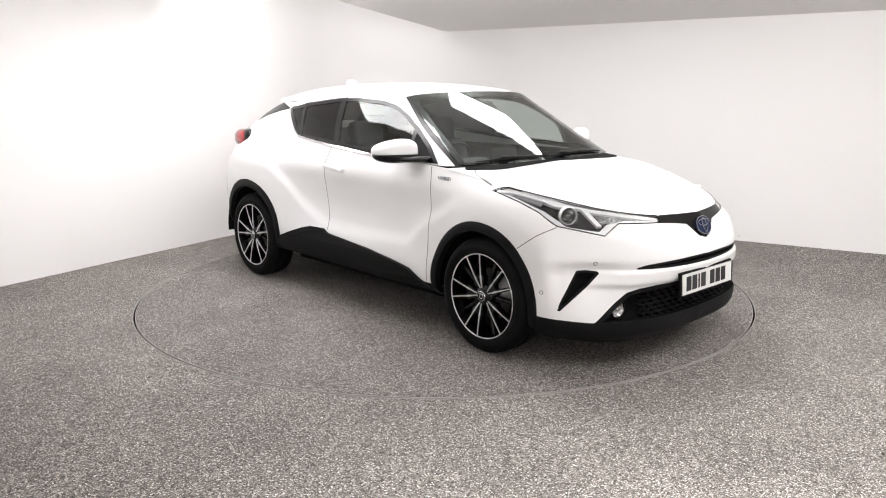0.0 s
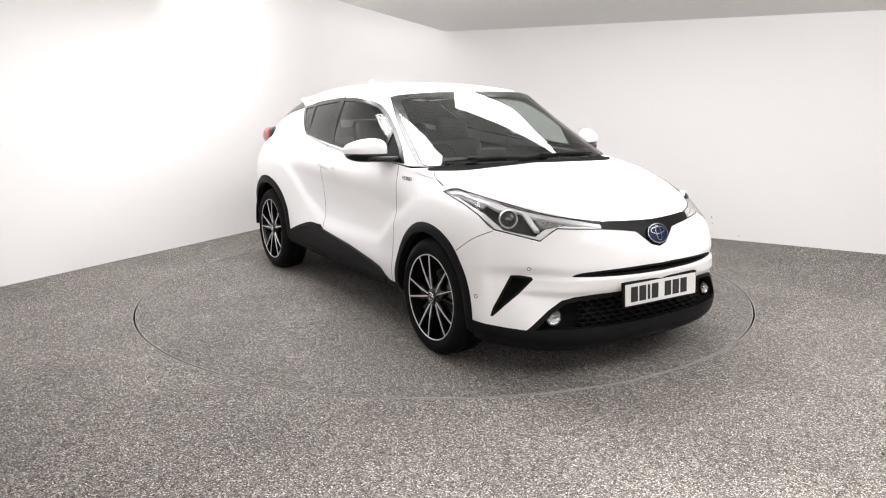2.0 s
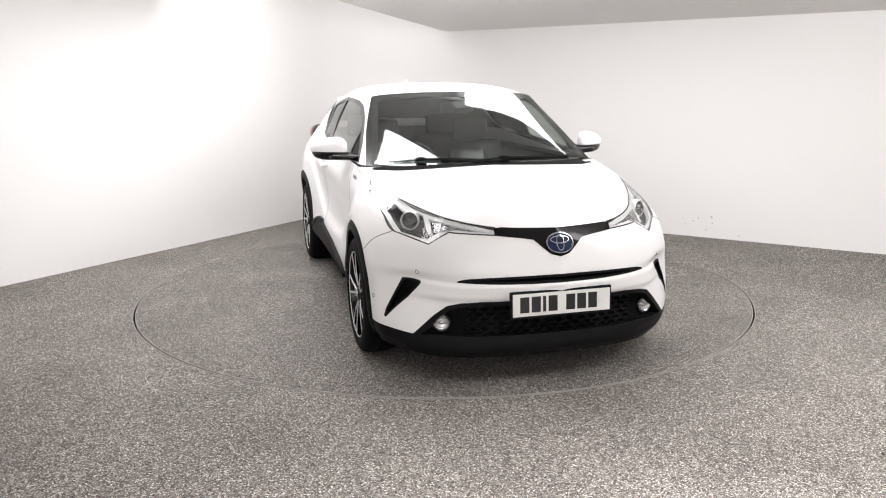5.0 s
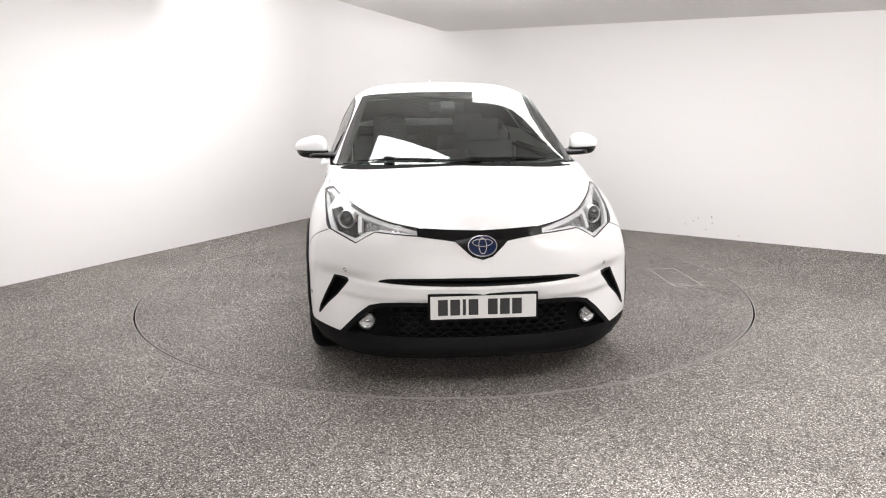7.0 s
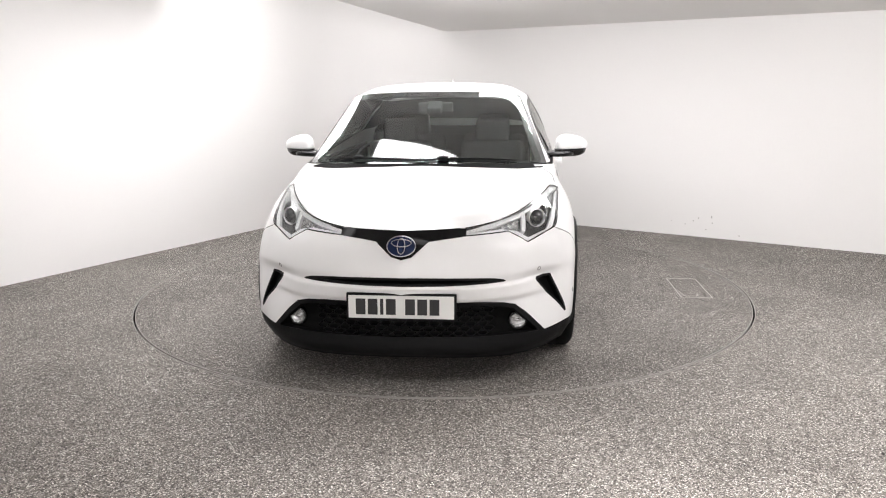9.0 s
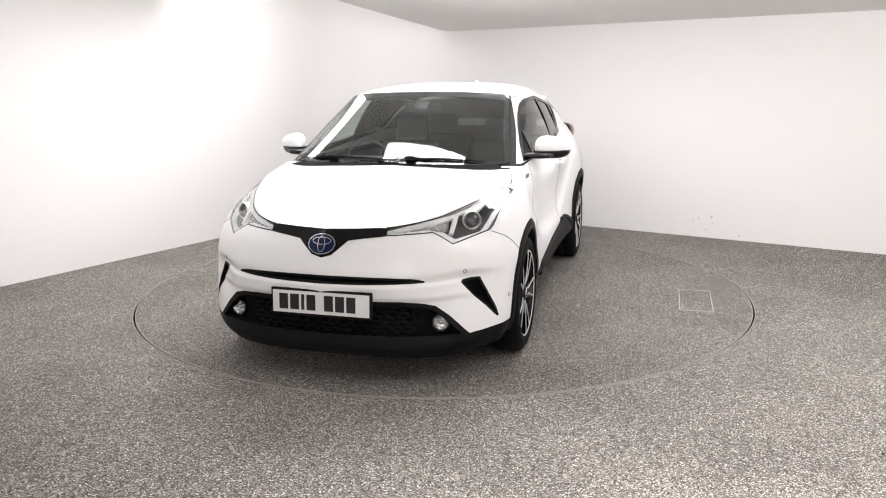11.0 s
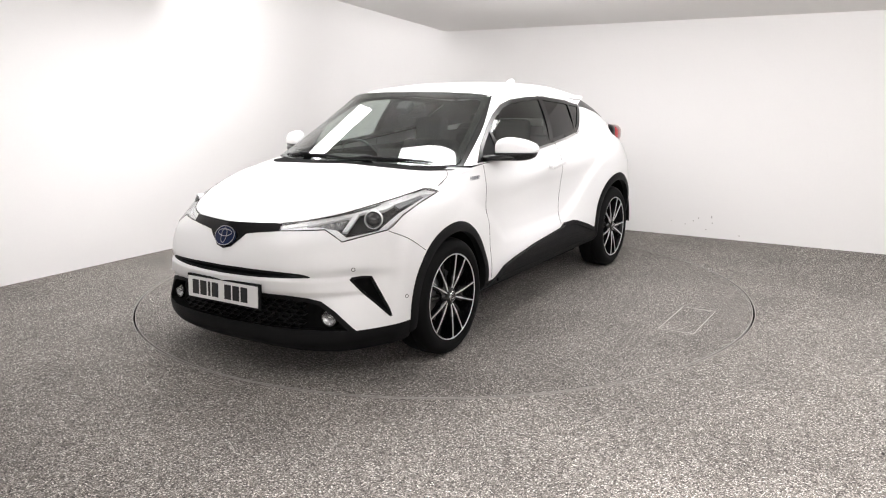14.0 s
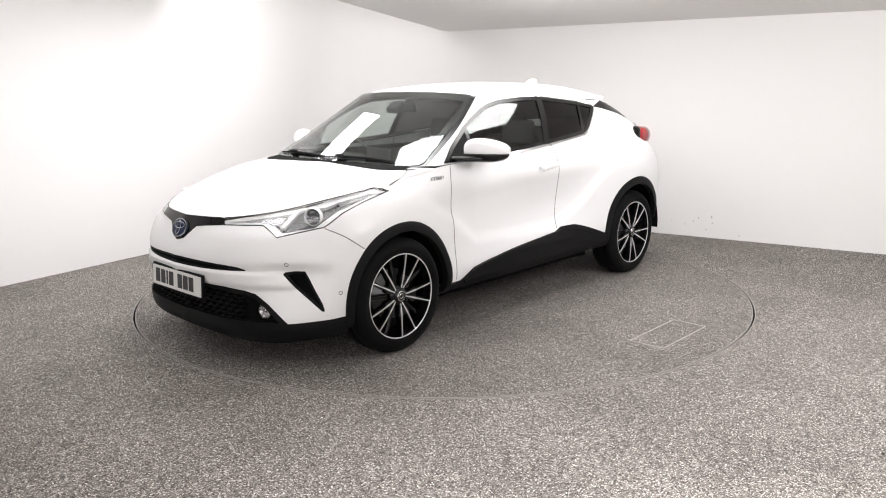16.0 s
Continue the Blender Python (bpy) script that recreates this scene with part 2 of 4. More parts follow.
# half the lower body, ring by ring from the sill up; each runs from the middle of the nose round the side to the middle of the tail
NET = [
    [(2.10, 0, 0.155), (2.085, 0.30, 0.155), (2.045, 0.50, 0.158), (1.97, 0.64, 0.165), (1.84, 0.76, 0.18), (1.70, 0.82, 0.19), (1.32, 0.78, 0.22), (0.85, 0.74, 0.245), (0.20, 0.73, 0.245), (-0.40, 0.73, 0.25), (-0.90, 0.74, 0.25), (-1.35, 0.80, 0.22), (-1.66, 0.78, 0.34), (-1.90, 0.66, 0.36), (-2.00, 0.40, 0.36), (-2.03, 0, 0.36)],
    [(2.182, 0, 0.225), (2.167, 0.30, 0.225), (2.118, 0.50, 0.23), (2.03, 0.66, 0.245), (1.88, 0.79, 0.26), (1.72, 0.86, 0.27), (1.32, 0.86, 0.28), (0.85, 0.845, 0.295), (0.20, 0.84, 0.29), (-0.40, 0.84, 0.295), (-0.90, 0.855, 0.30), (-1.35, 0.86, 0.30), (-1.71, 0.83, 0.39), (-1.95, 0.70, 0.41), (-2.06, 0.40, 0.41), (-2.09, 0, 0.41)],
    [(2.165, 0, 0.38), (2.15, 0.30, 0.38), (2.10, 0.52, 0.38), (2.00, 0.67, 0.38), (1.86, 0.80, 0.38), (1.71, 0.875, 0.39), (1.32, 0.885, 0.41), (0.85, 0.87, 0.40), (0.20, 0.872, 0.40), (-0.40, 0.875, 0.42), (-0.90, 0.875, 0.42), (-1.35, 0.885, 0.44), (-1.72, 0.85, 0.45), (-1.98, 0.70, 0.46), (-2.09, 0.40, 0.47), (-2.12, 0, 0.48)],
    [(2.210, 0, 0.545), (2.18, 0.30, 0.545), (2.092, 0.52, 0.545), (1.95, 0.66, 0.545), (1.83, 0.79, 0.54), (1.70, 0.875, 0.54), (1.32, 0.893, 0.55), (0.85, 0.862, 0.54), (0.20, 0.854, 0.54), (-0.40, 0.853, 0.56), (-0.90, 0.870, 0.56), (-1.35, 0.893, 0.58), (-1.72, 0.86, 0.60), (-1.97, 0.72, 0.62), (-2.08, 0.40, 0.64), (-2.11, 0, 0.65)],
    [(2.218, 0, 0.62), (2.187, 0.30, 0.62), (2.10, 0.52, 0.62), (1.96, 0.68, 0.62), (1.83, 0.795, 0.62), (1.69, 0.872, 0.63), (1.32, 0.895, 0.66), (0.85, 0.858, 0.66), (0.20, 0.836, 0.68), (-0.40, 0.836, 0.70), (-0.90, 0.867, 0.70), (-1.35, 0.897, 0.71), (-1.72, 0.86, 0.74), (-1.95, 0.73, 0.77), (-2.04, 0.40, 0.80), (-2.07, 0, 0.82)],
    [(2.185, 0, 0.72), (2.155, 0.30, 0.72), (2.07, 0.50, 0.73), (1.95, 0.645, 0.73), (1.81, 0.765, 0.73), (1.67, 0.845, 0.75), (1.32, 0.890, 0.77), (0.86, 0.848, 0.78), (0.20, 0.836, 0.82), (-0.40, 0.838, 0.83), (-0.90, 0.862, 0.83), (-1.35, 0.895, 0.83), (-1.70, 0.85, 0.87), (-1.91, 0.73, 0.90), (-1.99, 0.40, 0.95), (-2.02, 0, 0.97)],
    [(2.155, 0, 0.79), (2.115, 0.27, 0.79), (2.03, 0.45, 0.80), (1.92, 0.58, 0.80), (1.78, 0.70, 0.82), (1.62, 0.79, 0.85), (1.32, 0.850, 0.88), (0.86, 0.838, 0.92), (0.20, 0.846, 0.95), (-0.40, 0.846, 0.96), (-0.90, 0.852, 0.97), (-1.32, 0.865, 0.97), (-1.62, 0.81, 1.02), (-1.82, 0.70, 1.04), (-1.92, 0.40, 1.08), (-1.94, 0, 1.10)],
    [(2.130, 0, 0.823), (2.078, 0.28, 0.830), (1.985, 0.43, 0.848), (1.86, 0.54, 0.872), (1.69, 0.63, 0.908), (1.50, 0.705, 0.944), (1.26, 0.768, 0.985), (0.86, 0.79, 1.04), (0.20, 0.808, 1.078), (-0.30, 0.798, 1.115), (-0.75, 0.762, 1.162), (-1.20, 0.745, 1.165), (-1.50, 0.725, 1.18), (-1.70, 0.65, 1.19), (-1.80, 0.40, 1.215), (-1.82, 0, 1.22)],
]
HOOD = [
    [(2.130, 0, 0.823), (2.078, 0.28, 0.830), (1.985, 0.43, 0.848), (1.86, 0.54, 0.872)],
    [(1.90, 0, 0.905), (1.88, 0.28, 0.906), (1.80, 0.48, 0.910), (1.69, 0.63, 0.908)],
    [(1.62, 0, 0.968), (1.61, 0.32, 0.968), (1.57, 0.55, 0.964), (1.50, 0.705, 0.944)],
    [(1.36, 0, 1.008), (1.35, 0.34, 1.010), (1.31, 0.60, 1.012), (1.26, 0.768, 0.985)],
    [(1.13, 0, 1.040), (1.11, 0.33, 1.040), (1.04, 0.58, 1.040), (0.93, 0.790, 1.033)],
]
# glasshouse from its foot to the roof rail, from the middle of the windscreen to the middle of the tail
HOUSE = [
    [(1.14, 0, 1.030), (1.12, 0.33, 1.030), (1.06, 0.58, 1.035), (0.96, 0.745, 1.045), (0.80, 0.774, 1.045), (0.20, 0.800, 1.078), (-0.30, 0.790, 1.115), (-0.75, 0.755, 1.160), (-1.20, 0.740, 1.160), (-1.50, 0.718, 1.178), (-1.68, 0.645, 1.188), (-1.78, 0.40, 1.213), (-1.80, 0, 1.218)],
    [(0.76, 0, 1.270), (0.74, 0.32, 1.265), (0.69, 0.53, 1.258), (0.60, 0.672, 1.245), (0.50, 0.694, 1.240), (0.15, 0.728, 1.265), (-0.32, 0.722, 1.285), (-0.80, 0.700, 1.290), (-1.10, 0.680, 1.295), (-1.36, 0.655, 1.300), (-1.50, 0.580, 1.310), (-1.58, 0.36, 1.325), (-1.60, 0, 1.330)],
    [(0.38, 0, 1.472), (0.37, 0.28, 1.468), (0.345, 0.46, 1.460), (0.30, 0.578, 1.447), (0.24, 0.602, 1.437), (0.0, 0.630, 1.440), (-0.34, 0.630, 1.443), (-0.80, 0.622, 1.420), (-1.03, 0.605, 1.400), (-1.22, 0.590, 1.395), (-1.30, 0.520, 1.400), (-1.36, 0.32, 1.415), (-1.38, 0, 1.425)],
]
ROOF = [
    [(0.38, 0, 1.472), (0.37, 0.28, 1.468), (0.345, 0.46, 1.460), (0.30, 0.578, 1.447)],
    [(0.20, 0, 1.510), (0.18, 0.30, 1.503), (0.15, 0.49, 1.486), (0.12, 0.626, 1.437)],
    [(-0.30, 0, 1.543), (-0.30, 0.30, 1.535), (-0.30, 0.50, 1.510), (-0.30, 0.631, 1.444)],
    [(-0.85, 0, 1.528), (-0.85, 0.30, 1.520), (-0.84, 0.48, 1.494), (-0.82, 0.622, 1.419)],
    [(-1.25, 0, 1.482), (-1.24, 0.28, 1.476), (-1.23, 0.45, 1.458), (-1.20, 0.596, 1.400)],
    [(-1.46, 0, 1.446), (-1.44, 0.26, 1.442), (-1.40, 0.42, 1.434), (-1.30, 0.575, 1.422)],
]
ARCHES = ((1.295, 0.335, 0.405), (-1.345, 0.345, 0.415))


def both(grid):
    """Grid points on both sides: the half mirrored about the middle plane."""
    return [grid, [[p * np.array((1, -1, 1)) for p in r] for r in grid]]


def add_grid(bm, grid, keep=None, move=None):
    rows, cols = len(grid), len(grid[0])
    vs = {}

    def v(j, k):
        if (j, k) not in vs:
            p = grid[j][k]
            vs[j, k] = bm.verts.new(move(p) if move else p)
        return vs[j, k]

    for j in range(rows - 1):
        for k in range(cols - 1):
            if keep is None or keep[j][k]:
                bm.faces.new((v(j, k), v(j, k + 1), v(j + 1, k + 1), v(j + 1, k)))


SIDE_G = surface(NET, 361, 106)
FLARE = ((-1.40, 0.98), (-1.06, 0.89), (-0.83, 0.775), (-0.61, 0.626), (-0.30, 0.50), (0.23, 0.497), (0.62, 0.515), (0.80, 0.66), (1.06, 0.795), (1.33, 0.858), (1.6, 0.87))


def ease(t):
    t = min(1, max(0, t))
    return t * t * (3 - 2 * t)


def pinch(p):
    """Draws the doors in behind the creases of the two wheel flares."""
    if p[0] > 1.8:
        w = ease((p[2] - 0.462) / 0.03) * (1 - ease((p[2] - 0.548) / 0.016)) * ease((p[0] - 1.86) / 0.14)
        d = np.array((p[0] - 1.5, p[1] * 0.6, 0))
        return p + d / np.linalg.norm(d) * 0.018 * w
    if p[1] < 0.6 or not -1.3 < p[0] < 1.3:
        return p
    d = p[2] - np.interp(p[0], [f[0] for f in FLARE], [f[1] for f in FLARE])
    f = ease(d / 0.10) * (1 - ease((d - 0.08) / 0.34)) * ease((1.3 - abs(p[0])) / 0.4)
    return p - np.array((0, 0.017 * f, 0))


SIDE_G = [[pinch(p) for p in r] for r in SIDE_G]
HOOD_G = surface(HOOD, 49, 81)
SCREEN_G = surface([r[:4] for r in HOUSE], 49, 61)
HOUSE_G = surface([r[3:] for r in HOUSE], 163, 61)
ROOF_G = surface(ROOF, 25, 46)
bm = bmesh.new()
for g in (SIDE_G, HOOD_G, SCREEN_G, HOUSE_G, ROOF_G):
    for h in both(g):
        add_grid(bm, h)
bm.normal_update()
SKIN = BVHTree.FromBMesh(bm)
bm.free()


# ---- outlines laid on the body ----
def side_dir(deg):
    o = Vector((math.cos(radians(deg)), math.sin(radians(deg)), 0))
    return o, Vector((-o.y, o.x, 0))


def flat(pts, deg):
    """Plan coordinates (s, z) of points seen from the side named by the angle."""
    o, k = side_dir(deg)
    return [(Vector(p).dot(k), p[2]) for p in pts]


def on_skin(s, z, deg, off):
    o, k = side_dir(deg)
    a = k * s + Vector((0, 0, z))
    hit, n, _, _ = SKIN.ray_cast(a + o * 4, -o)
    if hit is None:
        hit, n, _, _ = SKIN.find_nearest(a + o * 0.8)
    if n.dot(o) < 0:
        n = -n
    return hit + n * off


def inset(poly, d):
    """A closed outline moved inwards by d."""
    n = len(poly)
    area2 = sum(poly[i][0] * poly[(i + 1) % n][1] - poly[(i + 1) % n][0] * poly[i][1] for i in range(n))
    sg = 1 if area2 > 0 else -1
    out = []
    for i in range(n):
        p, q, r = (np.array(poly[(i + j) % n], float) for j in (-1, 0, 1))
        e1, e2 = q - p, r - q
        e1, e2 = e1 / (np.linalg.norm(e1) + 1e-9), e2 / (np.linalg.norm(e2) + 1e-9)
        m = np.array((-e1[1] - e2[1], e1[0] + e2[0])) * sg
        ln = np.linalg.norm(m)
        m = m / (ln + 1e-9)
        out.append(tuple(q + m * d / max(0.45, ln / 2)))
    return out


def inside(poly, x, y):
    c = False
    n = len(poly)
    for i in range(n):
        (x1, y1), (x2, y2) = poly[i], poly[i - 1]
        if (y1 > y) != (y2 > y) and x < (x2 - x1) * (y - y1) / (y2 - y1) + x1:
            c = not c
    return c


def close_shell(bm, front, faces, back):
    """Faces on the front points, the same turned on the back points, and walls along the rim."""
    f = [bm.verts.new(p) for p in front]
    g = [bm.verts.new(p) for p in back]
    edges = {}
    for fc in faces:
        bm.faces.new([f[i] for i in fc])
        bm.faces.new([g[i] for i in reversed(fc)])
        for i, j in zip(fc, fc[1:] + fc[:1]):
            edges[(i, j)] = 1
    rim = [e for e in edges if (e[1], e[0]) not in edges]
    ends = {i for e in rim for i in e}
    p, q = {i: bm.verts.new(front[i]) for i in ends}, {i: bm.verts.new(back[i]) for i in ends}
    for i, j in rim:
        bm.faces.new((p[i], q[i], q[j], p[j]))


def drape(poly, deg, off=0.002, thick=0.004, cell=0.04):
    """Front points, faces and back points of a flat outline pressed on the body."""
    b2 = bmesh.new()
    b2.faces.new([b2.verts.new((s, z, 0)) for s, z in poly])
    for ax in (0, 1):
        lo, hi = min(p[ax] for p in poly), max(p[ax] for p in poly)
        for k in range(1, int((hi - lo) / cell) + 1):
            nrm = (1, 0, 0) if ax == 0 else (0, 1, 0)
            co = (lo + k * cell, 0, 0) if ax == 0 else (0, lo + k * cell, 0)
            bmesh.ops.bisect_plane(b2, geom=b2.verts[:] + b2.edges[:] + b2.faces[:], plane_co=co, plane_no=nrm)
    bmesh.ops.triangulate(b2, faces=[f for f in b2.faces if len(f.verts) > 4])
    b2.verts.index_update()
    pts = [(v.co.x, v.co.y) for v in b2.verts]
    faces = [[v.index for v in f.verts] for f in b2.faces]
    b2.free()
    return [on_skin(s, z, deg, off) for s, z in pts], faces, [on_skin(s, z, deg, off - thick) for s, z in pts]


def band(outer, inner, deg, off=0.002, thick=0.004):
    """The same for the strip between two outlines of as many points."""
    n = len(outer)
    pts = list(outer) + list(inner)
    faces = [[i, (i + 1) % n, n + (i + 1) % n, n + i] for i in range(n)]
    return [on_skin(s, z, deg, off) for s, z in pts], faces, [on_skin(s, z, deg, off - thick) for s, z in pts]


def strip(line, width, deg, off=0.001, thick=0.003, n=24):
    """The same for a narrow strip along an open line."""
    p = [q[:2] for q in smooth_line([(s, z, 0) for s, z in line], n)]
    a, b = [], []
    for i in range(n):
        d = p[min(i + 1, n - 1)] - p[max(i - 1, 0)]
        d = np.array((-d[1], d[0])) / (np.linalg.norm(d) + 1e-9) * width / 2
        a.append(tuple(p[i] + d))
        b.append(tuple(p[i] - d))
    pts = a + b
    faces = [[i, i + 1, n + i + 1, n + i] for i in range(n - 1)]
    return [on_skin(s, z, deg, off) for s, z in pts], faces, [on_skin(s, z, deg, off - thick) for s, z in pts]


def lay(name, sheet, material, parent=None, label="", sides=(1, -1), smooth=False):
    """Links a pressed outline as a part, on one side or on both."""
    made = []
    for sg in sides:
        bm = bmesh.new()
        m = Matrix.Diagonal((1, sg, 1))
        close_shell(bm, [m @ p for p in sheet[0]], sheet[1], [m @ p for p in sheet[2]])
        made.append(part(name, bm, material, parent or car, label, smooth))
    return made


def dense(poly, d=0.03):
    """A closed outline with points no further than d apart."""
    out = []
    for i, p in enumerate(poly):
        q = poly[(i + 1) % len(poly)]
        k = max(1, int(math.dist(p, q) / d))
        out += [(p[0] + (q[0] - p[0]) * j / k, p[1] + (q[1] - p[1]) * j / k) for j in range(k)]
    return out


def soft(poly, n=12):
    """A closed outline with its bends rounded by a smooth curve."""
    m = len(poly)
    ext = [(*poly[i % m], 0) for i in range(-2, m + 3)]
    pts = smooth_line(ext, (len(ext) - 1) * n + 1)
    return [tuple(p[:2]) for p in pts[2 * n:(m + 2) * n]]


def full(half):
    """A closed outline from its half with y >= 0, which runs from the middle down one side to the middle."""
    return list(half) + [(-y, z) for y, z in reversed(half) if y > 1e-6]


# windscreen, side windows, grilles and slits, as outlines
WS = full([(0, 1.474), (0.243, 1.471), (0.45, 1.462), (0.53, 1.454), (0.570, 1.442), (0.622, 1.300), (0.674, 1.153), (0.712, 1.060), (0.70, 1.048), (0.577, 1.042), (0.30, 1.045), (0, 1.047)])
WS = dense(WS, 0.03)
DLO = [(-0.83, 1.054), (-0.48, 1.066), (-0.157, 1.085), (0.179, 1.110), (0.573, 1.142), (0.70, 1.155), (0.775, 1.172), (0.83, 1.205), (0.90, 1.262), (0.96, 1.305), (1.025, 1.345), (1.01, 1.362), (0.904, 1.372), (0.672, 1.400), (0.312, 1.432), (0.11, 1.434), (-0.149, 1.418), (-0.28, 1.390), (-0.419, 1.330), (-0.559, 1.252), (-0.715, 1.150)]
DLO = dense(DLO, 0.03)
SLOT = soft(full([(0, 0.602), (0.15, 0.601), (0.312, 0.598), (0.44, 0.590), (0.49, 0.580), (0.51, 0.568), (0.46, 0.564), (0.313, 0.561), (0.147, 0.558), (0, 0.558)]), 3)
MOUTH = dense(full([(0, 0.473), (0.265, 0.471), (0.39, 0.470), (0.496, 0.460), (0.556, 0.444), (0.615, 0.392), (0.668, 0.334), (0.712, 0.284), (0.69, 0.268), (0.56, 0.272), (0.45, 0.270), (0, 0.266)]), 0.02)
SLIT_DEG, LAMP_DEG = 35, 45
SLIT = dense(flat([(1.882, 0.736, 0.561), (1.915, 0.700, 0.563), (1.955, 0.660, 0.557), (1.965, 0.655, 0.546), (1.925, 0.712, 0.470), (1.885, 0.768, 0.410), (1.842, 0.818, 0.345), (1.832, 0.826, 0.348), (1.838, 0.815, 0.390), (1.860, 0.776, 0.475)], SLIT_DEG), 0.02)
BROW = [tuple(p) for p in smooth_line(NET[7][1:7], 40) if 1.43 < p[0] < 2.076]
LAMP = dense(flat([(1.320, 0.798, 0.938), (1.352, 0.770, 0.954), (1.390, 0.735, 0.960)] + [(x, y, z - 0.004) for x, y, z in reversed(BROW)] + [(2.094, 0.298, 0.806), (2.104, 0.305, 0.790), (2.057, 0.413, 0.793), (1.985, 0.520, 0.795), (1.978, 0.570, 0.768), (1.970, 0.617, 0.738), (1.868, 0.691, 0.761), (1.766, 0.762, 0.782), (1.731, 0.774, 0.801), (1.651, 0.779, 0.845), (1.519, 0.788, 0.889), (1.381, 0.797, 0.924)], LAMP_DEG), 0.03)
FRONT_HOLES = [(inset(SLOT, 0.005), 0), (inset(MOUTH, 0.010), 0), (inset(SLIT, 0.004), SLIT_DEG), (inset(LAMP, 0.005), LAMP_DEG)]
HOUSE_HOLES = {"screen": [(inset(WS, 0.012), 0, 0.2)], "side": [(inset(DLO, 0.006), 90, -1.2)]}


def arch_keep(c):
    if abs(c[1]) > 0.55 and any(math.hypot(c[0] - x, c[2] - z) < r for x, z, r in ARCHES):
        return False
    if c[0] > 1.2:
        q = Vector((c[0], abs(c[1]), c[2]))
        for poly, deg in FRONT_HOLES:
            o, k = side_dir(deg)
            if inside(poly, q.dot(k), q.z):
                return False
    return True


def house_keep(c, face):
    q = Vector((c[0], abs(c[1]), c[2]))
    for poly, deg, x0 in HOUSE_HOLES[face]:
        o, k = side_dir(deg)
        if c[0] > x0 and inside(poly, q.dot(k), q.z):
            return False
    return True


def arch_move(p):
    for x, z, r in ARCHES:
        d = math.hypot(p[0] - x, p[2] - z)
        if abs(p[1]) > 0.55 and d < r:
            return Vector((x + (p[0] - x) * r / d, p[1], z + (p[2] - z) * r / d))
    return Vector(p)


def middles(grid):
    return [[(grid[j][k] + grid[j][k + 1] + grid[j + 1][k] + grid[j + 1][k + 1]) / 4 for k in range(len(grid[0]) - 1)] for j in range(len(grid) - 1)]


def shell(name, grid, material, label="", keep=None, move=None, sides=(0, 1)):
    bm = bmesh.new()
    for i, h in enumerate(both(grid)):
        if i in sides:
            add_grid(bm, h, keep, move)
    bmesh.ops.remove_doubles(bm, verts=bm.verts, dist=0.0004)
    return part(name, bm, material, car, label)


LOWER = 20


def panel_of(c, j):
    """Which panel of the outer skin a piece of the grid belongs to."""
    x, y, z = c[0], abs(c[1]), c[2]
    if not arch_keep(c):
        return ""
    if j < LOWER and x < -1.55 and z < 0.37:
        return ""
    if j < LOWER:
        return "lower_body"
    if x > 1.9 or x > 1.592 + (z - 0.658) * 1.42:
        return "front_bumper"
    if x > 0.832:
        return "front_wing"
    if x > -0.28:
        return "front_door"
    if x > -0.86 - (0.15 if z > 0.8 else 0):
        return "rear_door"
    return "rear_quarter" if x > -1.62 or z > 0.75 else "rear_bumper"


PANEL = [[panel_of(c, j) for c in r] for j, r in enumerate(middles(SIDE_G))]
for nm in ("front_wing", "front_door", "rear_door", "rear_quarter"):
    for sd in (0, 1):
        shell(nm, SIDE_G, M_PAINT, "", [[p == nm for p in r] for r in PANEL], arch_move, (sd,))
for nm, mt, lb in (("front_bumper", M_PAINT, ""), ("rear_bumper", M_PAINT, ""), ("lower_body", M_CLAD, "black grained plastic lower edge")):
    shell(nm, SIDE_G, mt, lb, [[p == nm for p in r] for r in PANEL], arch_move)
shell("bonnet", HOOD_G, M_PAINT)
HOUSE_KEEP = [[house_keep(c, "side") for c in r] for r in middles(HOUSE_G)]
SCREEN_KEEP = [[house_keep(c, "screen") for c in r] for r in middles(SCREEN_G)]
shell("pillar_frame", HOUSE_G, M_PAINT, "", HOUSE_KEEP)
shell("screen_frame", SCREEN_G, M_GLOSS, "", SCREEN_KEEP)
shell("roof", ROOF_G, M_PAINT)


def shrunk(grid, f):
    return [[np.array((p[0] * (1 - f * 0.3) - f * 0.1, p[1] * (1 - f), 0.9 + (p[2] - 0.9) * (1 - f))) for p in r] for r in grid]


M_LINING = mat("interior_lining", (0.06, 0.06, 0.062), 0.9, bump=0.2, scale=500)
M_SEAT = mat("seat_fabric", (0.045, 0.045, 0.048), 0.85, bump=0.4, scale=700)
M_DASH = mat("dashboard_plastic", (0.03, 0.03, 0.031), 0.6, bump=0.3, scale=600)
shell("pillar_lining", shrunk(HOUSE_G, 0.025), M_LINING, "", HOUSE_KEEP)
shell("headliner", shrunk(ROOF_G, 0.02), M_LINING, "grey fabric headlining")

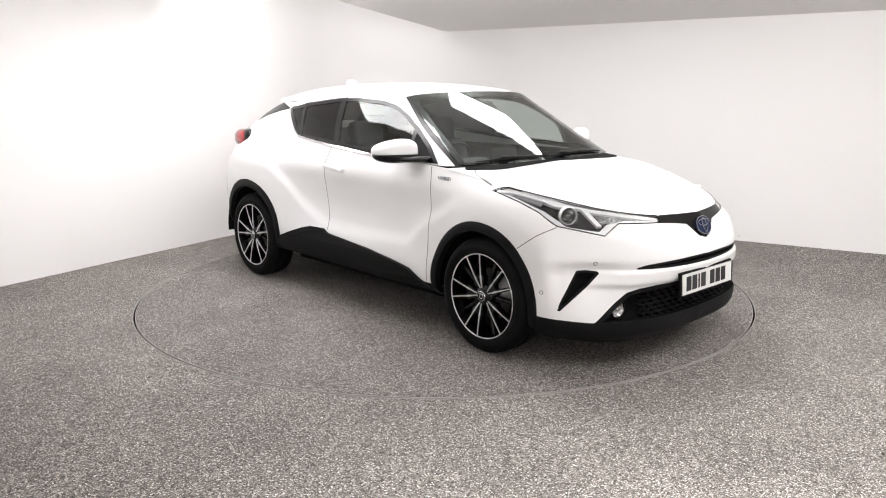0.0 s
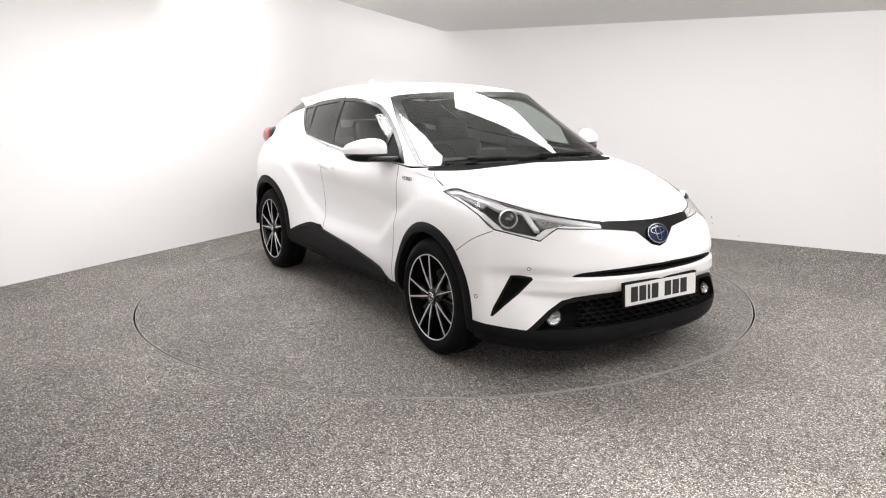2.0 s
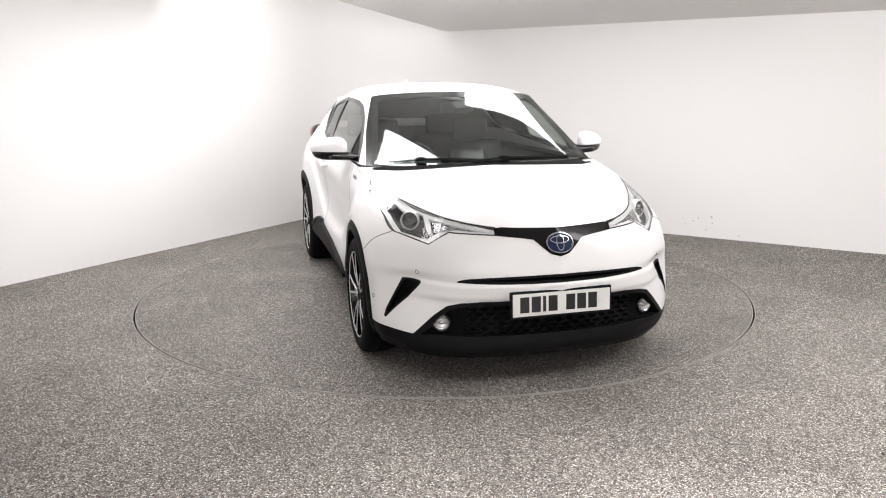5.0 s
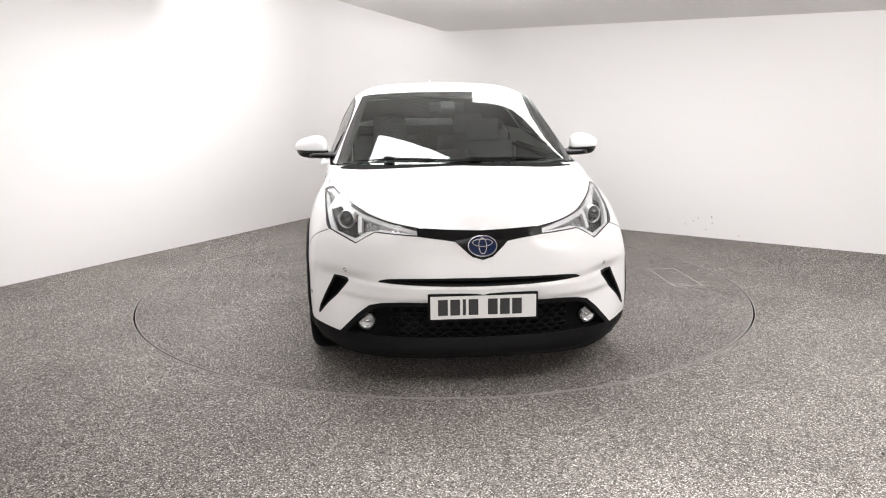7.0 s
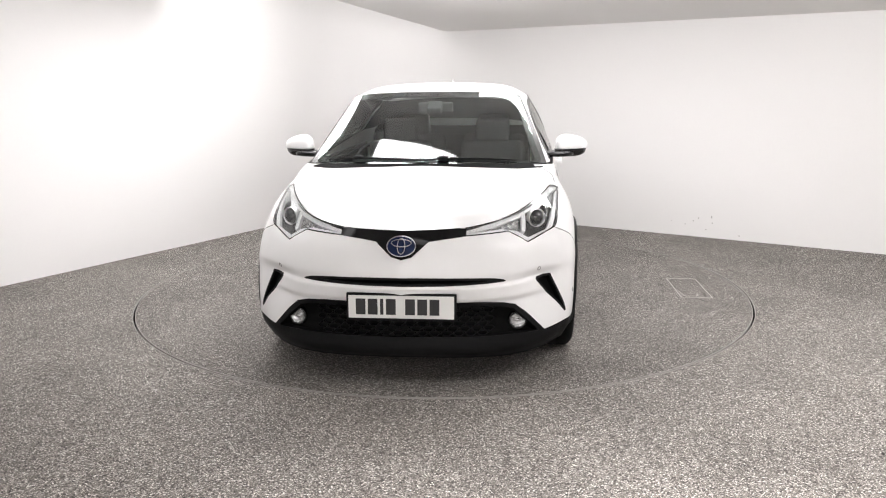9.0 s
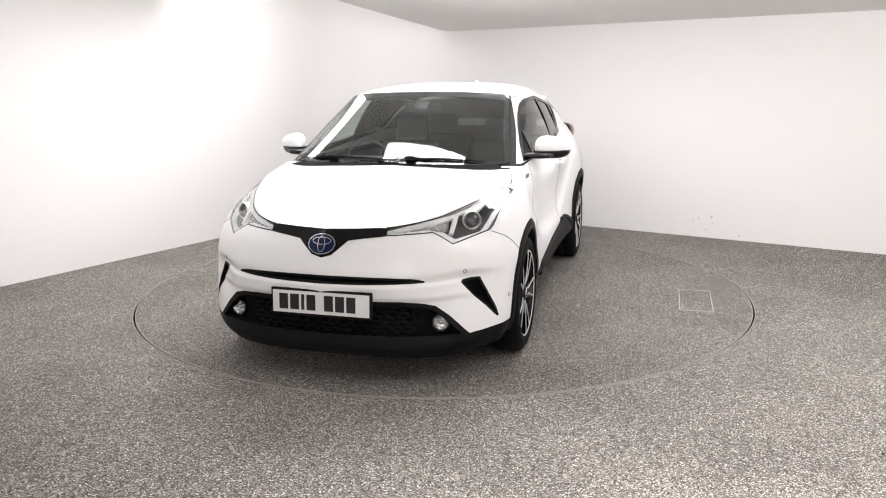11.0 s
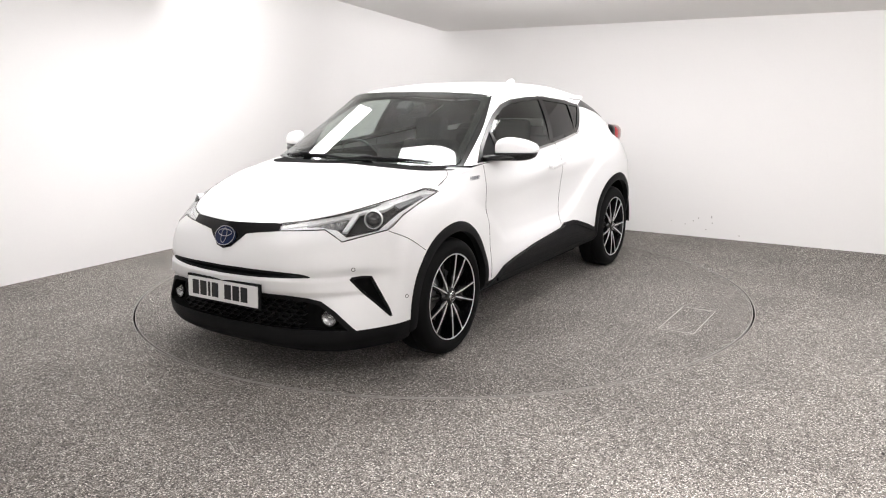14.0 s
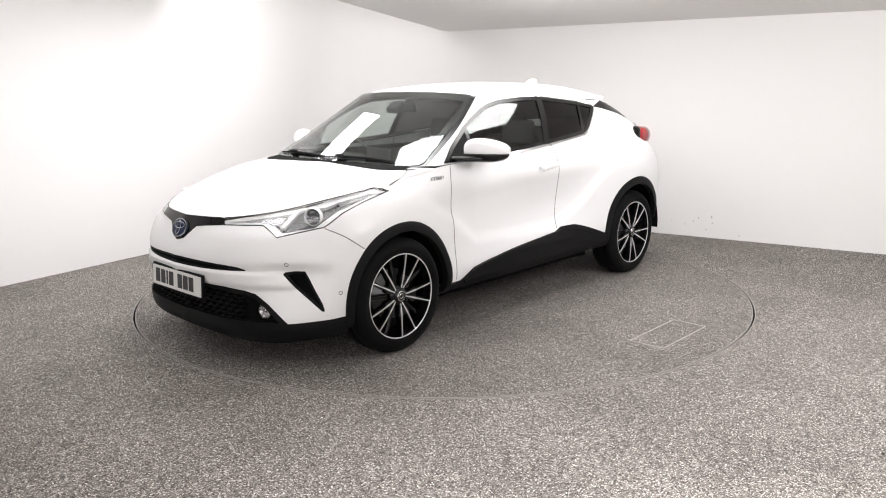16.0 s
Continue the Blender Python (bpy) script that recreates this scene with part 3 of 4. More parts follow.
# cabin tub
for nm, x0, x1, y0, y1, z0, z1 in (("cabin_floor", -0.9, 0.86, -0.74, 0.74, 0.24, 0.27), ("door_lining", -0.9, 0.85, 0.735, 0.75, 0.27, 1.05), ("door_lining", -0.9, 0.85, -0.75, -0.735, 0.27, 1.05), ("boot_lining", -1.6, -0.9, 0.66, 0.68, 0.80, 1.12), ("boot_lining", -1.6, -0.9, -0.68, -0.66, 0.80, 1.12), ("bulkhead", 0.98, 1.0, -0.74, 0.74, 0.78, 1.0), ("parcel_shelf", -1.6, -1.0, -0.66, 0.66, 0.78, 0.80), ("tailgate_lining", -1.6, -1.58, -0.66, 0.66, 0.80, 1.15)):
    bm = bmesh.new()
    box(bm, ((x0 + x1) / 2, (y0 + y1) / 2, (z0 + z1) / 2), (x1 - x0, y1 - y0, z1 - z0))
    part(nm, bm, M_DASH, car, smooth=False)
# underbody
bm = bmesh.new()
edge = [p for p in smooth_line(NET[0], 90)]
lft = [(p[0], min(p[1], 0.60) if min(abs(p[0] - 1.3), abs(p[0] + 1.34)) < 0.44 else p[1] * 0.97) for p in edge]
prism(bm, lft + [(x, -y) for x, y in reversed(lft[1:-1])], 0.20, 0.26)
part("underbody", bm, M_DARK, car, smooth=False)
# wheel housings
for x, z, r in ARCHES:
    for sg in (1, -1):
        bm = bmesh.new()
        rows = []
        for k in range(25):
            a = radians(-4 + 188 * k / 24)
            rows.append([bm.verts.new((x + math.cos(a) * r, sg * y, z + math.sin(a) * r)) for y in (0.50, 0.872)])
        for p, q in zip(rows, rows[1:]):
            bm.faces.new((p[0], p[1], q[1], q[0]))
        bm.faces.new([p[0] for p in rows])
        part("wheel_housing", bm, M_DARK, car)

def evened(sheet, ax, powers):
    """The sheet with its points drawn onto one smooth curved face, as bent glass has."""
    out = []
    for pts in (sheet[0], sheet[2]):
        p = np.array([q[:] for q in pts])
        u, v = p[:, 1 if ax == 0 else 0], p[:, 2] - 1.2
        a = np.stack([u ** i * v ** j for i, j in powers], 1)
        p[:, ax] = a @ np.linalg.lstsq(a, p[:, ax], rcond=None)[0]
        out.append([Vector(q) for q in p])
    return out[0], sheet[1], out[1]


BENT = [(i, j) for i in (0, 2, 4, 6) for j in (0, 1, 2, 3)]
PLAIN = [(i, j) for i in (0, 1, 2) for j in (0, 1, 2)]
# windscreen
lay("windscreen_border", band(WS, [p if q[1] > 1.06 else (p[0], q[1] + 0.008) for p, q in zip(inset(WS, 0.034), WS)], 0, 0.004, 0.004), M_GLOSS, None, "black printed glass border", (1,))
lay("windscreen", evened(drape(WS, 0, 0.006, 0.0015, 0.05), 0, BENT), M_GLASS, None, "large curved clear windscreen", (1,), True)
# side windows
lay("window_frame", band(DLO, inset(DLO, 0.022), 90, 0.006, 0.010), M_GLOSS, None, "gloss black window surround")
PANES = {
    "front_window": ([(-0.545, 1.072), (-0.157, 1.088), (0.175, 1.112), (0.265, 1.42), (0.11, 1.43), (-0.149, 1.412), (-0.28, 1.384), (-0.419, 1.324), (-0.50, 1.275)], M_GLASS),
    "rear_window": ([(0.245, 1.115), (0.573, 1.142), (0.70, 1.158), (0.78, 1.39), (0.672, 1.398), (0.345, 1.428)], M_PRIVACY),
    "quarter_window": ([(0.725, 1.162), (0.775, 1.178), (0.83, 1.21), (0.90, 1.265), (0.99, 1.345), (0.90, 1.37), (0.81, 1.385)], M_PRIVACY),
    # small corner window, drawn in opaque black plastic in place of glass
    "opaque_corner_window": ([(-0.60, 1.07), (-0.575, 1.22), (-0.715, 1.135), (-0.76, 1.07)], M_CLAD),
}
for nm, (poly, mt) in PANES.items():
    lay(nm, evened(drape(inset(dense(poly, 0.06), -0.012), 90, 0.0005, 0.003), 1, PLAIN), mt, None, {M_PRIVACY: "dark tinted side window", M_GLASS: "clear side window glass"}.get(mt, "small corner window drawn as opaque black"), smooth=True)
for nm, ln, w in (("door_pillar", [(0.205, 1.108), (0.305, 1.432)], 0.062), ("window_divider", [(0.715, 1.150), (0.80, 1.388)], 0.032), ("window_bar", [(-0.572, 1.060), (-0.540, 1.255)], 0.026)):
    lay(nm, strip(ln, w, 90, 0.0065, 0.009, 12), M_GLOSS)
lay("mirror_corner", drape(dense([(-0.60, 1.055), (-0.60, 1.10), (-0.70, 1.09), (-0.80, 1.065), (-0.83, 1.052)], 0.05), 90, 0.006, 0.01), M_CLAD)
lay("belt_trim", strip([(-0.60, 1.055), (-0.157, 1.079), (0.179, 1.104), (0.573, 1.136), (0.70, 1.149), (0.785, 1.168), (0.845, 1.205), (0.93, 1.275), (1.03, 1.348)], 0.009, 90, 0.008, 0.009, 50), M_CHROME, None, "thin bright chrome window trim")
lay("quarter_wedge", drape(dense([(1.02, 1.350), (1.20, 1.392), (1.29, 1.372), (1.42, 1.308), (1.52, 1.245), (1.36, 1.290), (1.15, 1.333)], 0.05), 90, 0.003, 0.006), M_GLOSS)

# front openings
M_BOWL = mat("lamp_bowl", (0.022, 0.022, 0.024), 0.3, 0.3)
SHEETS = (("upper_grille", SLOT, 0, 0.035, 0.012), ("lower_grille", MOUTH, 0, 0.060, 0.022), ("side_vent", SLIT, SLIT_DEG, 0.03, 0.012), ("lamp_housing", LAMP, LAMP_DEG, 0.05, 0.0045))
for nm, poly, deg, depth, rim in SHEETS:
    sides = (1,) if deg == 0 else (1, -1)
    mt = M_GLOSS if nm == "lamp_housing" else M_CLAD
    inner = M_BOWL if nm == "lamp_housing" else M_DARK
    for ob, sg in zip(lay(nm, band(poly, inset(poly, rim), deg, 0.003 if nm == "lower_grille" else 0.0015, 0.008), mt, None, "", sides), sides):
        inn = inset(poly, rim)
        n = len(inn)
        a, b = [on_skin(s, z, deg, 0.001) for s, z in inn], [on_skin(s, z, deg, -depth) for s, z in inn]
        bm = bmesh.new()
        fr, _, _ = drape(inn, deg, -depth, 0.001), 0, 0
        vs = [bm.verts.new((p.x, p.y * sg, p.z)) for p in fr[0]]
        for f in fr[1]:
            bm.faces.new([vs[i] for i in f])
        va, vb = ([bm.verts.new((p.x, p.y * sg, p.z)) for p in q] for q in (a, b))
        for i in range(n):
            bm.faces.new((va[i], va[(i + 1) % n], vb[(i + 1) % n], vb[i]))
        part("recess", bm, inner, ob, smooth=False)


def hexmesh():
    bm = bmesh.new()
    poly = inset(MOUTH, 0.03)
    w = 0.062
    for j in range(9):
        for i in range(-12, 13):
            cy, cz = (i + 0.5 * (j % 2)) * w, 0.28 + j * w * 0.36
            if not inside(poly, cy, cz) or abs(cy) > 0.46:
                continue
            ring = []
            for f in (0.53, 0.43):
                for q in ((-0.5, 0.0), (-0.25, 0.32), (0.25, 0.32), (0.5, 0.0), (0.25, -0.32), (-0.25, -0.32)):
                    ring.append((cy + q[0] * w * f * 2, cz + q[1] * w * f * 2 * 0.62))
            pts = [on_skin(s, z, 0, -0.036) for s, z in ring]
            bk = [p - Vector((0.02, 0, 0)) for p in pts]
            close_shell(bm, pts, [[k, (k + 1) % 6, 6 + (k + 1) % 6, 6 + k] for k in range(6)], bk)
    return bm


part("grille_mesh", hexmesh(), M_CLAD, car, "black honeycomb grille mesh", smooth=False)

# cladding
SILL = dense([(0.945, 0.335), (0.865, 0.400), (0.693, 0.456), (0.473, 0.514), (0.31, 0.518), (0.237, 0.492), (-0.23, 0.454), (-0.527, 0.416), (-0.666, 0.390), (-0.768, 0.334), (-0.82, 0.312), (-0.89, 0.285), (-0.80, 0.278), (-0.2, 0.275), (0.5, 0.28), (0.93, 0.29)], 0.06)
lay("sill_cladding", drape(SILL, 90, 0.012, 0.02, 0.05), M_CLAD, None, "black plastic side sill cladding")
lay("sill_ledge", strip([(0.86, 0.388), (0.693, 0.440), (0.473, 0.497), (0.31, 0.502), (0.237, 0.478), (-0.23, 0.440), (-0.527, 0.402), (-0.666, 0.374), (-0.76, 0.324)], 0.026, 90, 0.024, 0.014, 60), M_CLAD, None, "proud upper ledge of the sill")
for (x, z, r), ro in zip(ARCHES, (0.432, 0.447)):
    n = 48
    ang = [radians(-14 + 206 * k / n) if x > 0 else radians(-12 + 190 * k / n) for k in range(n + 1)]
    out = [(-(x + math.cos(a) * ro), z + math.sin(a) * ro) for a in ang]
    mid = [(-(x + math.cos(a) * (ro - 0.02)), z + math.sin(a) * (ro - 0.02)) for a in ang]
    inn = [(-(x + math.cos(a) * (r - 0.028)), z + math.sin(a) * (r - 0.028)) for a in ang]
    pts = [on_skin(*p, 90, 0.002) for p in out] + [on_skin(*p, 90, 0.013) for p in mid] + [on_skin(*p, 90, 0.008) for p in inn]
    bk = [on_skin(*p, 90, -0.02) for p in out] + [on_skin(*p, 90, -0.02) for p in mid] + [on_skin(*p, 90, -0.03) for p in inn]
    m = n + 1
    fs = [[i + q * m, i + 1 + q * m, i + 1 + (q + 1) * m, i + (q + 1) * m] for i in range(n) for q in (0, 1)]
    lay("arch_cladding", (pts, fs, bk), M_CLAD, None, "black plastic wheel arch trim", smooth=True)

# panel gaps
M_GAP = mat("panel_gap", (0.09, 0.09, 0.09), 0.9)
for ln in ([(-0.80, 1.048), (-0.83, 0.93), (-0.835, 0.75), (-0.836, 0.577), (-0.822, 0.320)], [(0.255, 1.106), (0.292, 0.943), (0.294, 0.742), (0.262, 0.515)]):
    lay("panel_gap", strip(ln, 0.0045, 90, 0.0006, 0.002, 40), M_GAP)
lay("panel_gap", strip(flat([(1.764, 0.764, 0.779), (1.696, 0.843, 0.735), (1.592, 0.883, 0.658)], 60), 0.004, 60, 0.0006, 0.002), M_GAP)


def on_top(x, y, off):
    hit, n, _, _ = SKIN.ray_cast(Vector((x, y, 3)), Vector((0, 0, -1)))
    if hit is None:
        hit = SKIN.find_nearest(Vector((x, y, 1.0)))[0]
    return hit + Vector((0, 0, off))


def top_strip(line, width, off=0.001):
    n = 60
    p = smooth_line([(x, y, 0) for x, y in line], n)
    pts, k = [], []
    for sg in (1, -1):
        for i in range(n):
            d = p[min(i + 1, n - 1)] - p[max(i - 1, 0)]
            d = np.array((-d[1], d[0], 0)) / np.linalg.norm(d) * width / 2 * sg
            pts.append(on_top(p[i][0] + d[0], p[i][1] + d[1], off))
    return pts, [[i, i + 1, n + i + 1, n + i] for i in range(n - 1)], [q - Vector((0, 0, 0.004)) for q in pts]


lay("bonnet_gap", top_strip([(1.02, 0.63), (1.10, 0.715), (1.17, 0.755), (1.235, 0.772), (1.30, 0.778)], 0.005), M_GAP)
lay("roof_gap", top_strip([(0.30, 0.555), (0.10, 0.575), (-0.30, 0.590), (-0.80, 0.585), (-1.15, 0.57)], 0.006), M_GAP)

# black panel between the lamps, with an oval badge
VEE = dense(full([(0, 0.819), (0.10, 0.820), (0.20, 0.823), (0.275, 0.826), (0.312, 0.822), (0.312, 0.790), (0.20, 0.779), (0.130, 0.769), (0.098, 0.740), (0.050, 0.699), (0, 0.686)]), 0.03)
lay("nose_panel", drape(VEE, 0, 0.004, 0.012, 0.03), M_PIANO, None, "gloss black panel between the headlamps", (1,), True)
M_RING = mat("badge_chrome", (0.42, 0.43, 0.46), 0.22, 1.0)
M_BLUE = mat("badge_blue", (0.004, 0.013, 0.055), 0.3, spec=0.25)


def oval(cy, cz, a, b, n=40):
    return [(cy + a * math.cos(2 * math.pi * k / n), cz + b * math.sin(2 * math.pi * k / n)) for k in range(n)]


badge = lay("badge", drape(oval(0, 0.747, 0.070, 0.047), 0, 0.012, 0.012, 0.03), M_BLUE, None, "dark blue oval badge with chrome rings", (1,))[0]
for q in ((0, 0.747, 0.071, 0.048, 0.0045), (0, 0.762, 0.049, 0.018, 0.004), (0, 0.748, 0.019, 0.037, 0.004)):
    lay("ring", band(oval(*q[:4]), oval(q[0], q[1], q[2] - q[4], q[3] - q[4]), 0, 0.017, 0.008), M_RING, badge, "", (1,))

# number plate, its characters as plain bars
M_PLATE = mat("plate_white", (0.72, 0.72, 0.70), 0.4, vary=0.02)
M_INK = mat("plate_black", (0.012, 0.012, 0.013), 0.4)
plate = None
for nm, s, x, mt, bv in (("number_plate", (0.018, 0.545, 0.135), 2.214, M_CLAD, 0.006), ("plate_face", (0.006, 0.522, 0.113), 2.225, M_PLATE, 0.002)):
    bm = bmesh.new()
    box(bm, (0, 0, 0), s, pose(x, 0, 0.4575, 0, -3, 0), bv)
    ob = part(nm, bm, mt, plate or car, "white plate with black bars in a black holder" if plate is None else "", smooth=False)
    plate = plate or ob
for k, (y, w) in enumerate(((0.200, 0.048), (0.140, 0.048), (0.095, 0.016), (0.050, 0.048), (-0.045, 0.048), (-0.105, 0.048), (-0.165, 0.048))):
    bm = bmesh.new()
    box(bm, (0, 0, 0), (0.002, w, 0.079), pose(2.2285, -y, 0.459, 0, -3, 0))
    part("bar", bm, M_INK, plate, smooth=False)

# fog lamps
M_FOG = mat("fog_reflector", (0.5, 0.5, 0.51), 0.25, 0.85, vary=0.5, scale=60)
M_REFLECT = mat("lamp_reflector", (0.92, 0.92, 0.93), 0.35, 0.2, vary=0.06, scale=120)
for sg in (1, -1):
    m = pose(2.036, 0.572 * sg, 0.347, 0, 90, 12 * sg)
    bm = bmesh.new()
    lathe(bm, [(0.050, -0.06), (0.050, -0.004), (0.046, 0.004), (0.041, 0.0), (0.040, -0.01)], 32, m)
    fog = part("fog_lamp", bm, M_GLOSS, car, "round clear fog lamp in black surround")
    bm = bmesh.new()
    lathe(bm, [(0.040, 0.001), (0.034, -0.006), (0.018, -0.012), (0.001, -0.013)], 32, m)
    part("reflector", bm, M_FOG, fog)
    bm = bmesh.new()
    lathe(bm, [(0.010, -0.013), (0.010, -0.004), (0.006, -0.001), (0.001, 0.0)], 20, m)
    part("bulb_cap", bm, M_CHROME, fog)
    bm = bmesh.new()
    lathe(bm, [(0.042, 0.001), (0.030, 0.007), (0.015, 0.011), (0.001, 0.012)], 32, m)
    part("lens", bm, M_LENS, fog)


# headlamps
def lamp_pts(p):
    return dense(flat(p, LAMP_DEG), 0.03)


BLADE = lamp_pts([(2.083, 0.307, 0.815), (1.996, 0.425, 0.840), (1.827, 0.577, 0.867), (1.713, 0.639, 0.890), (1.608, 0.672, 0.921), (1.440, 0.716, 0.957), (1.395, 0.738, 0.957), (1.340, 0.786, 0.942), (1.378, 0.782, 0.934), (1.438, 0.759, 0.935), (1.615, 0.705, 0.901), (1.692, 0.686, 0.877), (1.771, 0.621, 0.872), (1.817, 0.593, 0.860), (1.849, 0.580, 0.850), (2.011, 0.437, 0.822), (2.092, 0.316, 0.803)])
HOOK = lamp_pts([(2.094, 0.316, 0.797), (1.987, 0.504, 0.802), (1.978, 0.534, 0.790), (1.969, 0.612, 0.743), (1.784, 0.748, 0.777), (1.731, 0.761, 0.811), (1.642, 0.772, 0.853), (1.370, 0.789, 0.932), (1.442, 0.773, 0.922), (1.666, 0.752, 0.858), (1.753, 0.740, 0.815), (1.804, 0.728, 0.785), (1.937, 0.623, 0.763), (1.940, 0.564, 0.796), (1.992, 0.484, 0.813), (2.089, 0.315, 0.804)])
SLAT = lamp_pts([(1.822, 0.585, 0.864), (1.803, 0.605, 0.862), (1.911, 0.609, 0.788), (1.926, 0.588, 0.790)])
LEDS = lamp_pts([(2.066, 0.350, 0.814), (1.860, 0.572, 0.846), (1.918, 0.575, 0.804), (1.975, 0.508, 0.811)])
SIDE_LIGHT = lamp_pts([(1.622, 0.698, 0.900), (1.451, 0.755, 0.931), (1.438, 0.773, 0.925), (1.624, 0.736, 0.882)])
CHANNEL = lamp_pts([(2.060, 0.320, 0.826), (1.896, 0.480, 0.866), (1.682, 0.625, 0.905), (1.713, 0.643, 0.893), (1.827, 0.580, 0.870), (1.996, 0.428, 0.843)])
M_SMOKE = mat("smoked_plastic", (0.22, 0.22, 0.23), 0.3)
M_LED = mat("led_block", (0.42, 0.42, 0.43), 0.2, 0.7, vary=0.5, scale=70)
for sg in (1, -1):
    head = new("headlamp")
    head.parent = car
    tagged(head, "slim swept-back headlamp under clear glass")
    lay("lens", drape(inset(LAMP, 0.002), LAMP_DEG, 0.003, 0.002, 0.03), M_LENS, head, "", (sg,), True)
    lay("chrome_blade", drape(BLADE, LAMP_DEG, -0.006, 0.02, 0.03), M_REFLECT, head, "silver light guide blade", (sg,), True)
    lay("chrome_hook", drape(HOOK, LAMP_DEG, -0.008, 0.02, 0.03), M_REFLECT, head, "silver hooked lower light guide", (sg,), True)
    lay("slanted_bar", drape(SLAT, LAMP_DEG, -0.007, 0.02, 0.03), M_REFLECT, head, "", (sg,))
    lay("led_block", drape(LEDS, LAMP_DEG, -0.020, 0.012, 0.03), M_LED, head, "faceted grey lamp block", (sg,))
    lay("indicator", drape(SIDE_LIGHT, LAMP_DEG, -0.009, 0.01, 0.03), M_SMOKE, head, "", (sg,))
    lay("channel", drape(CHANNEL, LAMP_DEG, -0.010, 0.01, 0.03), M_SMOKE, head, "", (sg,))
    for x, y, z, w in ((1.905, 0.550, 0.826, 0.013), (1.935, 0.525, 0.820, 0.011), (1.965, 0.488, 0.821, 0.010), (1.990, 0.460, 0.818, 0.008), (2.015, 0.425, 0.817, 0.007), (2.035, 0.395, 0.815, 0.006)):
        u, h = flat([(x, y, z)], LAMP_DEG)[0]
        lay("led_cell", band(oval(u, h, w, w * 0.8, 18), oval(u, h, w * 0.6, w * 0.45, 18), LAMP_DEG, -0.012, 0.008), M_CHROME, head, "", (sg,))
    m = Matrix.Translation((1.768, 0.668 * sg, 0.830)) @ pose(0, 0, 0, 0, 90, 28 * sg)
    bm = bmesh.new()
    lathe(bm, [(0.049, -0.03), (0.049, 0.0), (0.047, 0.005), (0.0445, 0.0), (0.043, -0.02)], 40, m)
    part("bezel", bm, M_REFLECT, head)
    bm = bmesh.new()
    lathe(bm, [(0.043, -0.012), (0.038, 0.004), (0.026, 0.016), (0.012, 0.021), (0.001, 0.022)], 40, m)
    part("projector", bm, mat("projector_glass", (0.02, 0.02, 0.022), 0.03, coat=1.0), head)

# parking sensors
for x, y, z, dg in ((1.959, 0.677, 0.601, 35), (1.753, 0.865, 0.440, 70)):
    s, zz = flat([(x, y, z)], dg)[0]
    lay("parking_sensor", band(oval(s, zz, 0.011, 0.011, 20), oval(s, zz, 0.008, 0.008, 20), dg, 0.0012, 0.003), M_GAP)

# door handles
for sg in (1, -1):
    bm = bmesh.new()
    box(bm, (0, 0, 0), (0.20, 0.022, 0.030), pose(-0.135, 0.890 * sg, 0.966, 0, 6, 0), 0.010)
    box(bm, (0.07, -0.022 * sg, 0), (0.03, 0.045, 0.026), pose(-0.135, 0.890 * sg, 0.966, 0, 6, 0), 0.006)
    box(bm, (-0.085, -0.022 * sg, 0), (0.025, 0.045, 0.026), pose(-0.135, 0.890 * sg, 0.966, 0, 6, 0), 0.006)
    part("door_handle", bm, M_PAINT, car)
    lay("handle_recess", drape(oval(0.16, 0.985, 0.05, 0.028, 24), 90, 0.0008, 0.003, 0.03), M_PAINT, None, "", (sg,))


# door mirrors
def blob(bm, c, h, e=0.75, shear=0.0, zmin=-9, zmax=9, n=28):
    """A rounded box about c with half sizes h, cut between two heights."""
    rows = []
    for j in range(n + 1):
        v = -math.pi / 2 + math.pi * j / n
        row = []
        for k in range(2 * n):
            u = math.pi * k / n
            f = lambda t: math.copysign(abs(t) ** e, t)
            x, y, z = h[0] * f(math.cos(v)) * f(math.cos(u)), h[1] * f(math.cos(v)) * f(math.sin(u)), h[2] * f(math.sin(v))
            row.append((c[0] + x + shear * y, c[1] + y, min(max(c[2] + z, zmin), zmax)))
        rows.append([bm.verts.new(p) for p in row])
    for a, b in zip(rows, rows[1:]):
        for k in range(2 * n):
            bm.faces.new((a[k], a[(k + 1) % (2 * n)], b[(k + 1) % (2 * n)], b[k]))
    bmesh.ops.remove_doubles(bm, verts=bm.verts, dist=0.0003)
    bmesh.ops.dissolve_degenerate(bm, edges=bm.edges, dist=0.0002)


M_AMBER = mat("clear_indicator", (0.45, 0.45, 0.46), 0.2, 0.6)
for sg in (1, -1):
    bm = bmesh.new()
    blob(bm, (0.60, 0.922 * sg, 1.128), (0.078, 0.110, 0.068), 0.72, -0.6 * sg, zmin=1.107)
    for v in bm.verts:
        v.co.z = 1.107 + (v.co.z - 1.107) * (1.12 - 0.42 * max(0, (abs(v.co.y) - 0.83) / 0.19) ** 1.5)
    mir = part("door_mirror", bm, M_PAINT, car, "white door mirror with black base and side repeater")
    bm = bmesh.new()
    blob(bm, (0.60, 0.915 * sg, 1.112), (0.081, 0.108, 0.060), 0.72, -0.6 * sg, zmax=1.1075)
    blob(bm, (0.67, 0.835 * sg, 1.078), (0.085, 0.100, 0.022), 0.7, -0.35 * sg)
    part("mirror_base", bm, M_GLOSS, mir)
    bm = bmesh.new()
    blob(bm, (0.570, 0.990 * sg, 1.108), (0.052, 0.036, 0.014), 0.8, -1.0 * sg)
    part("side_repeater", bm, M_AMBER, mir)

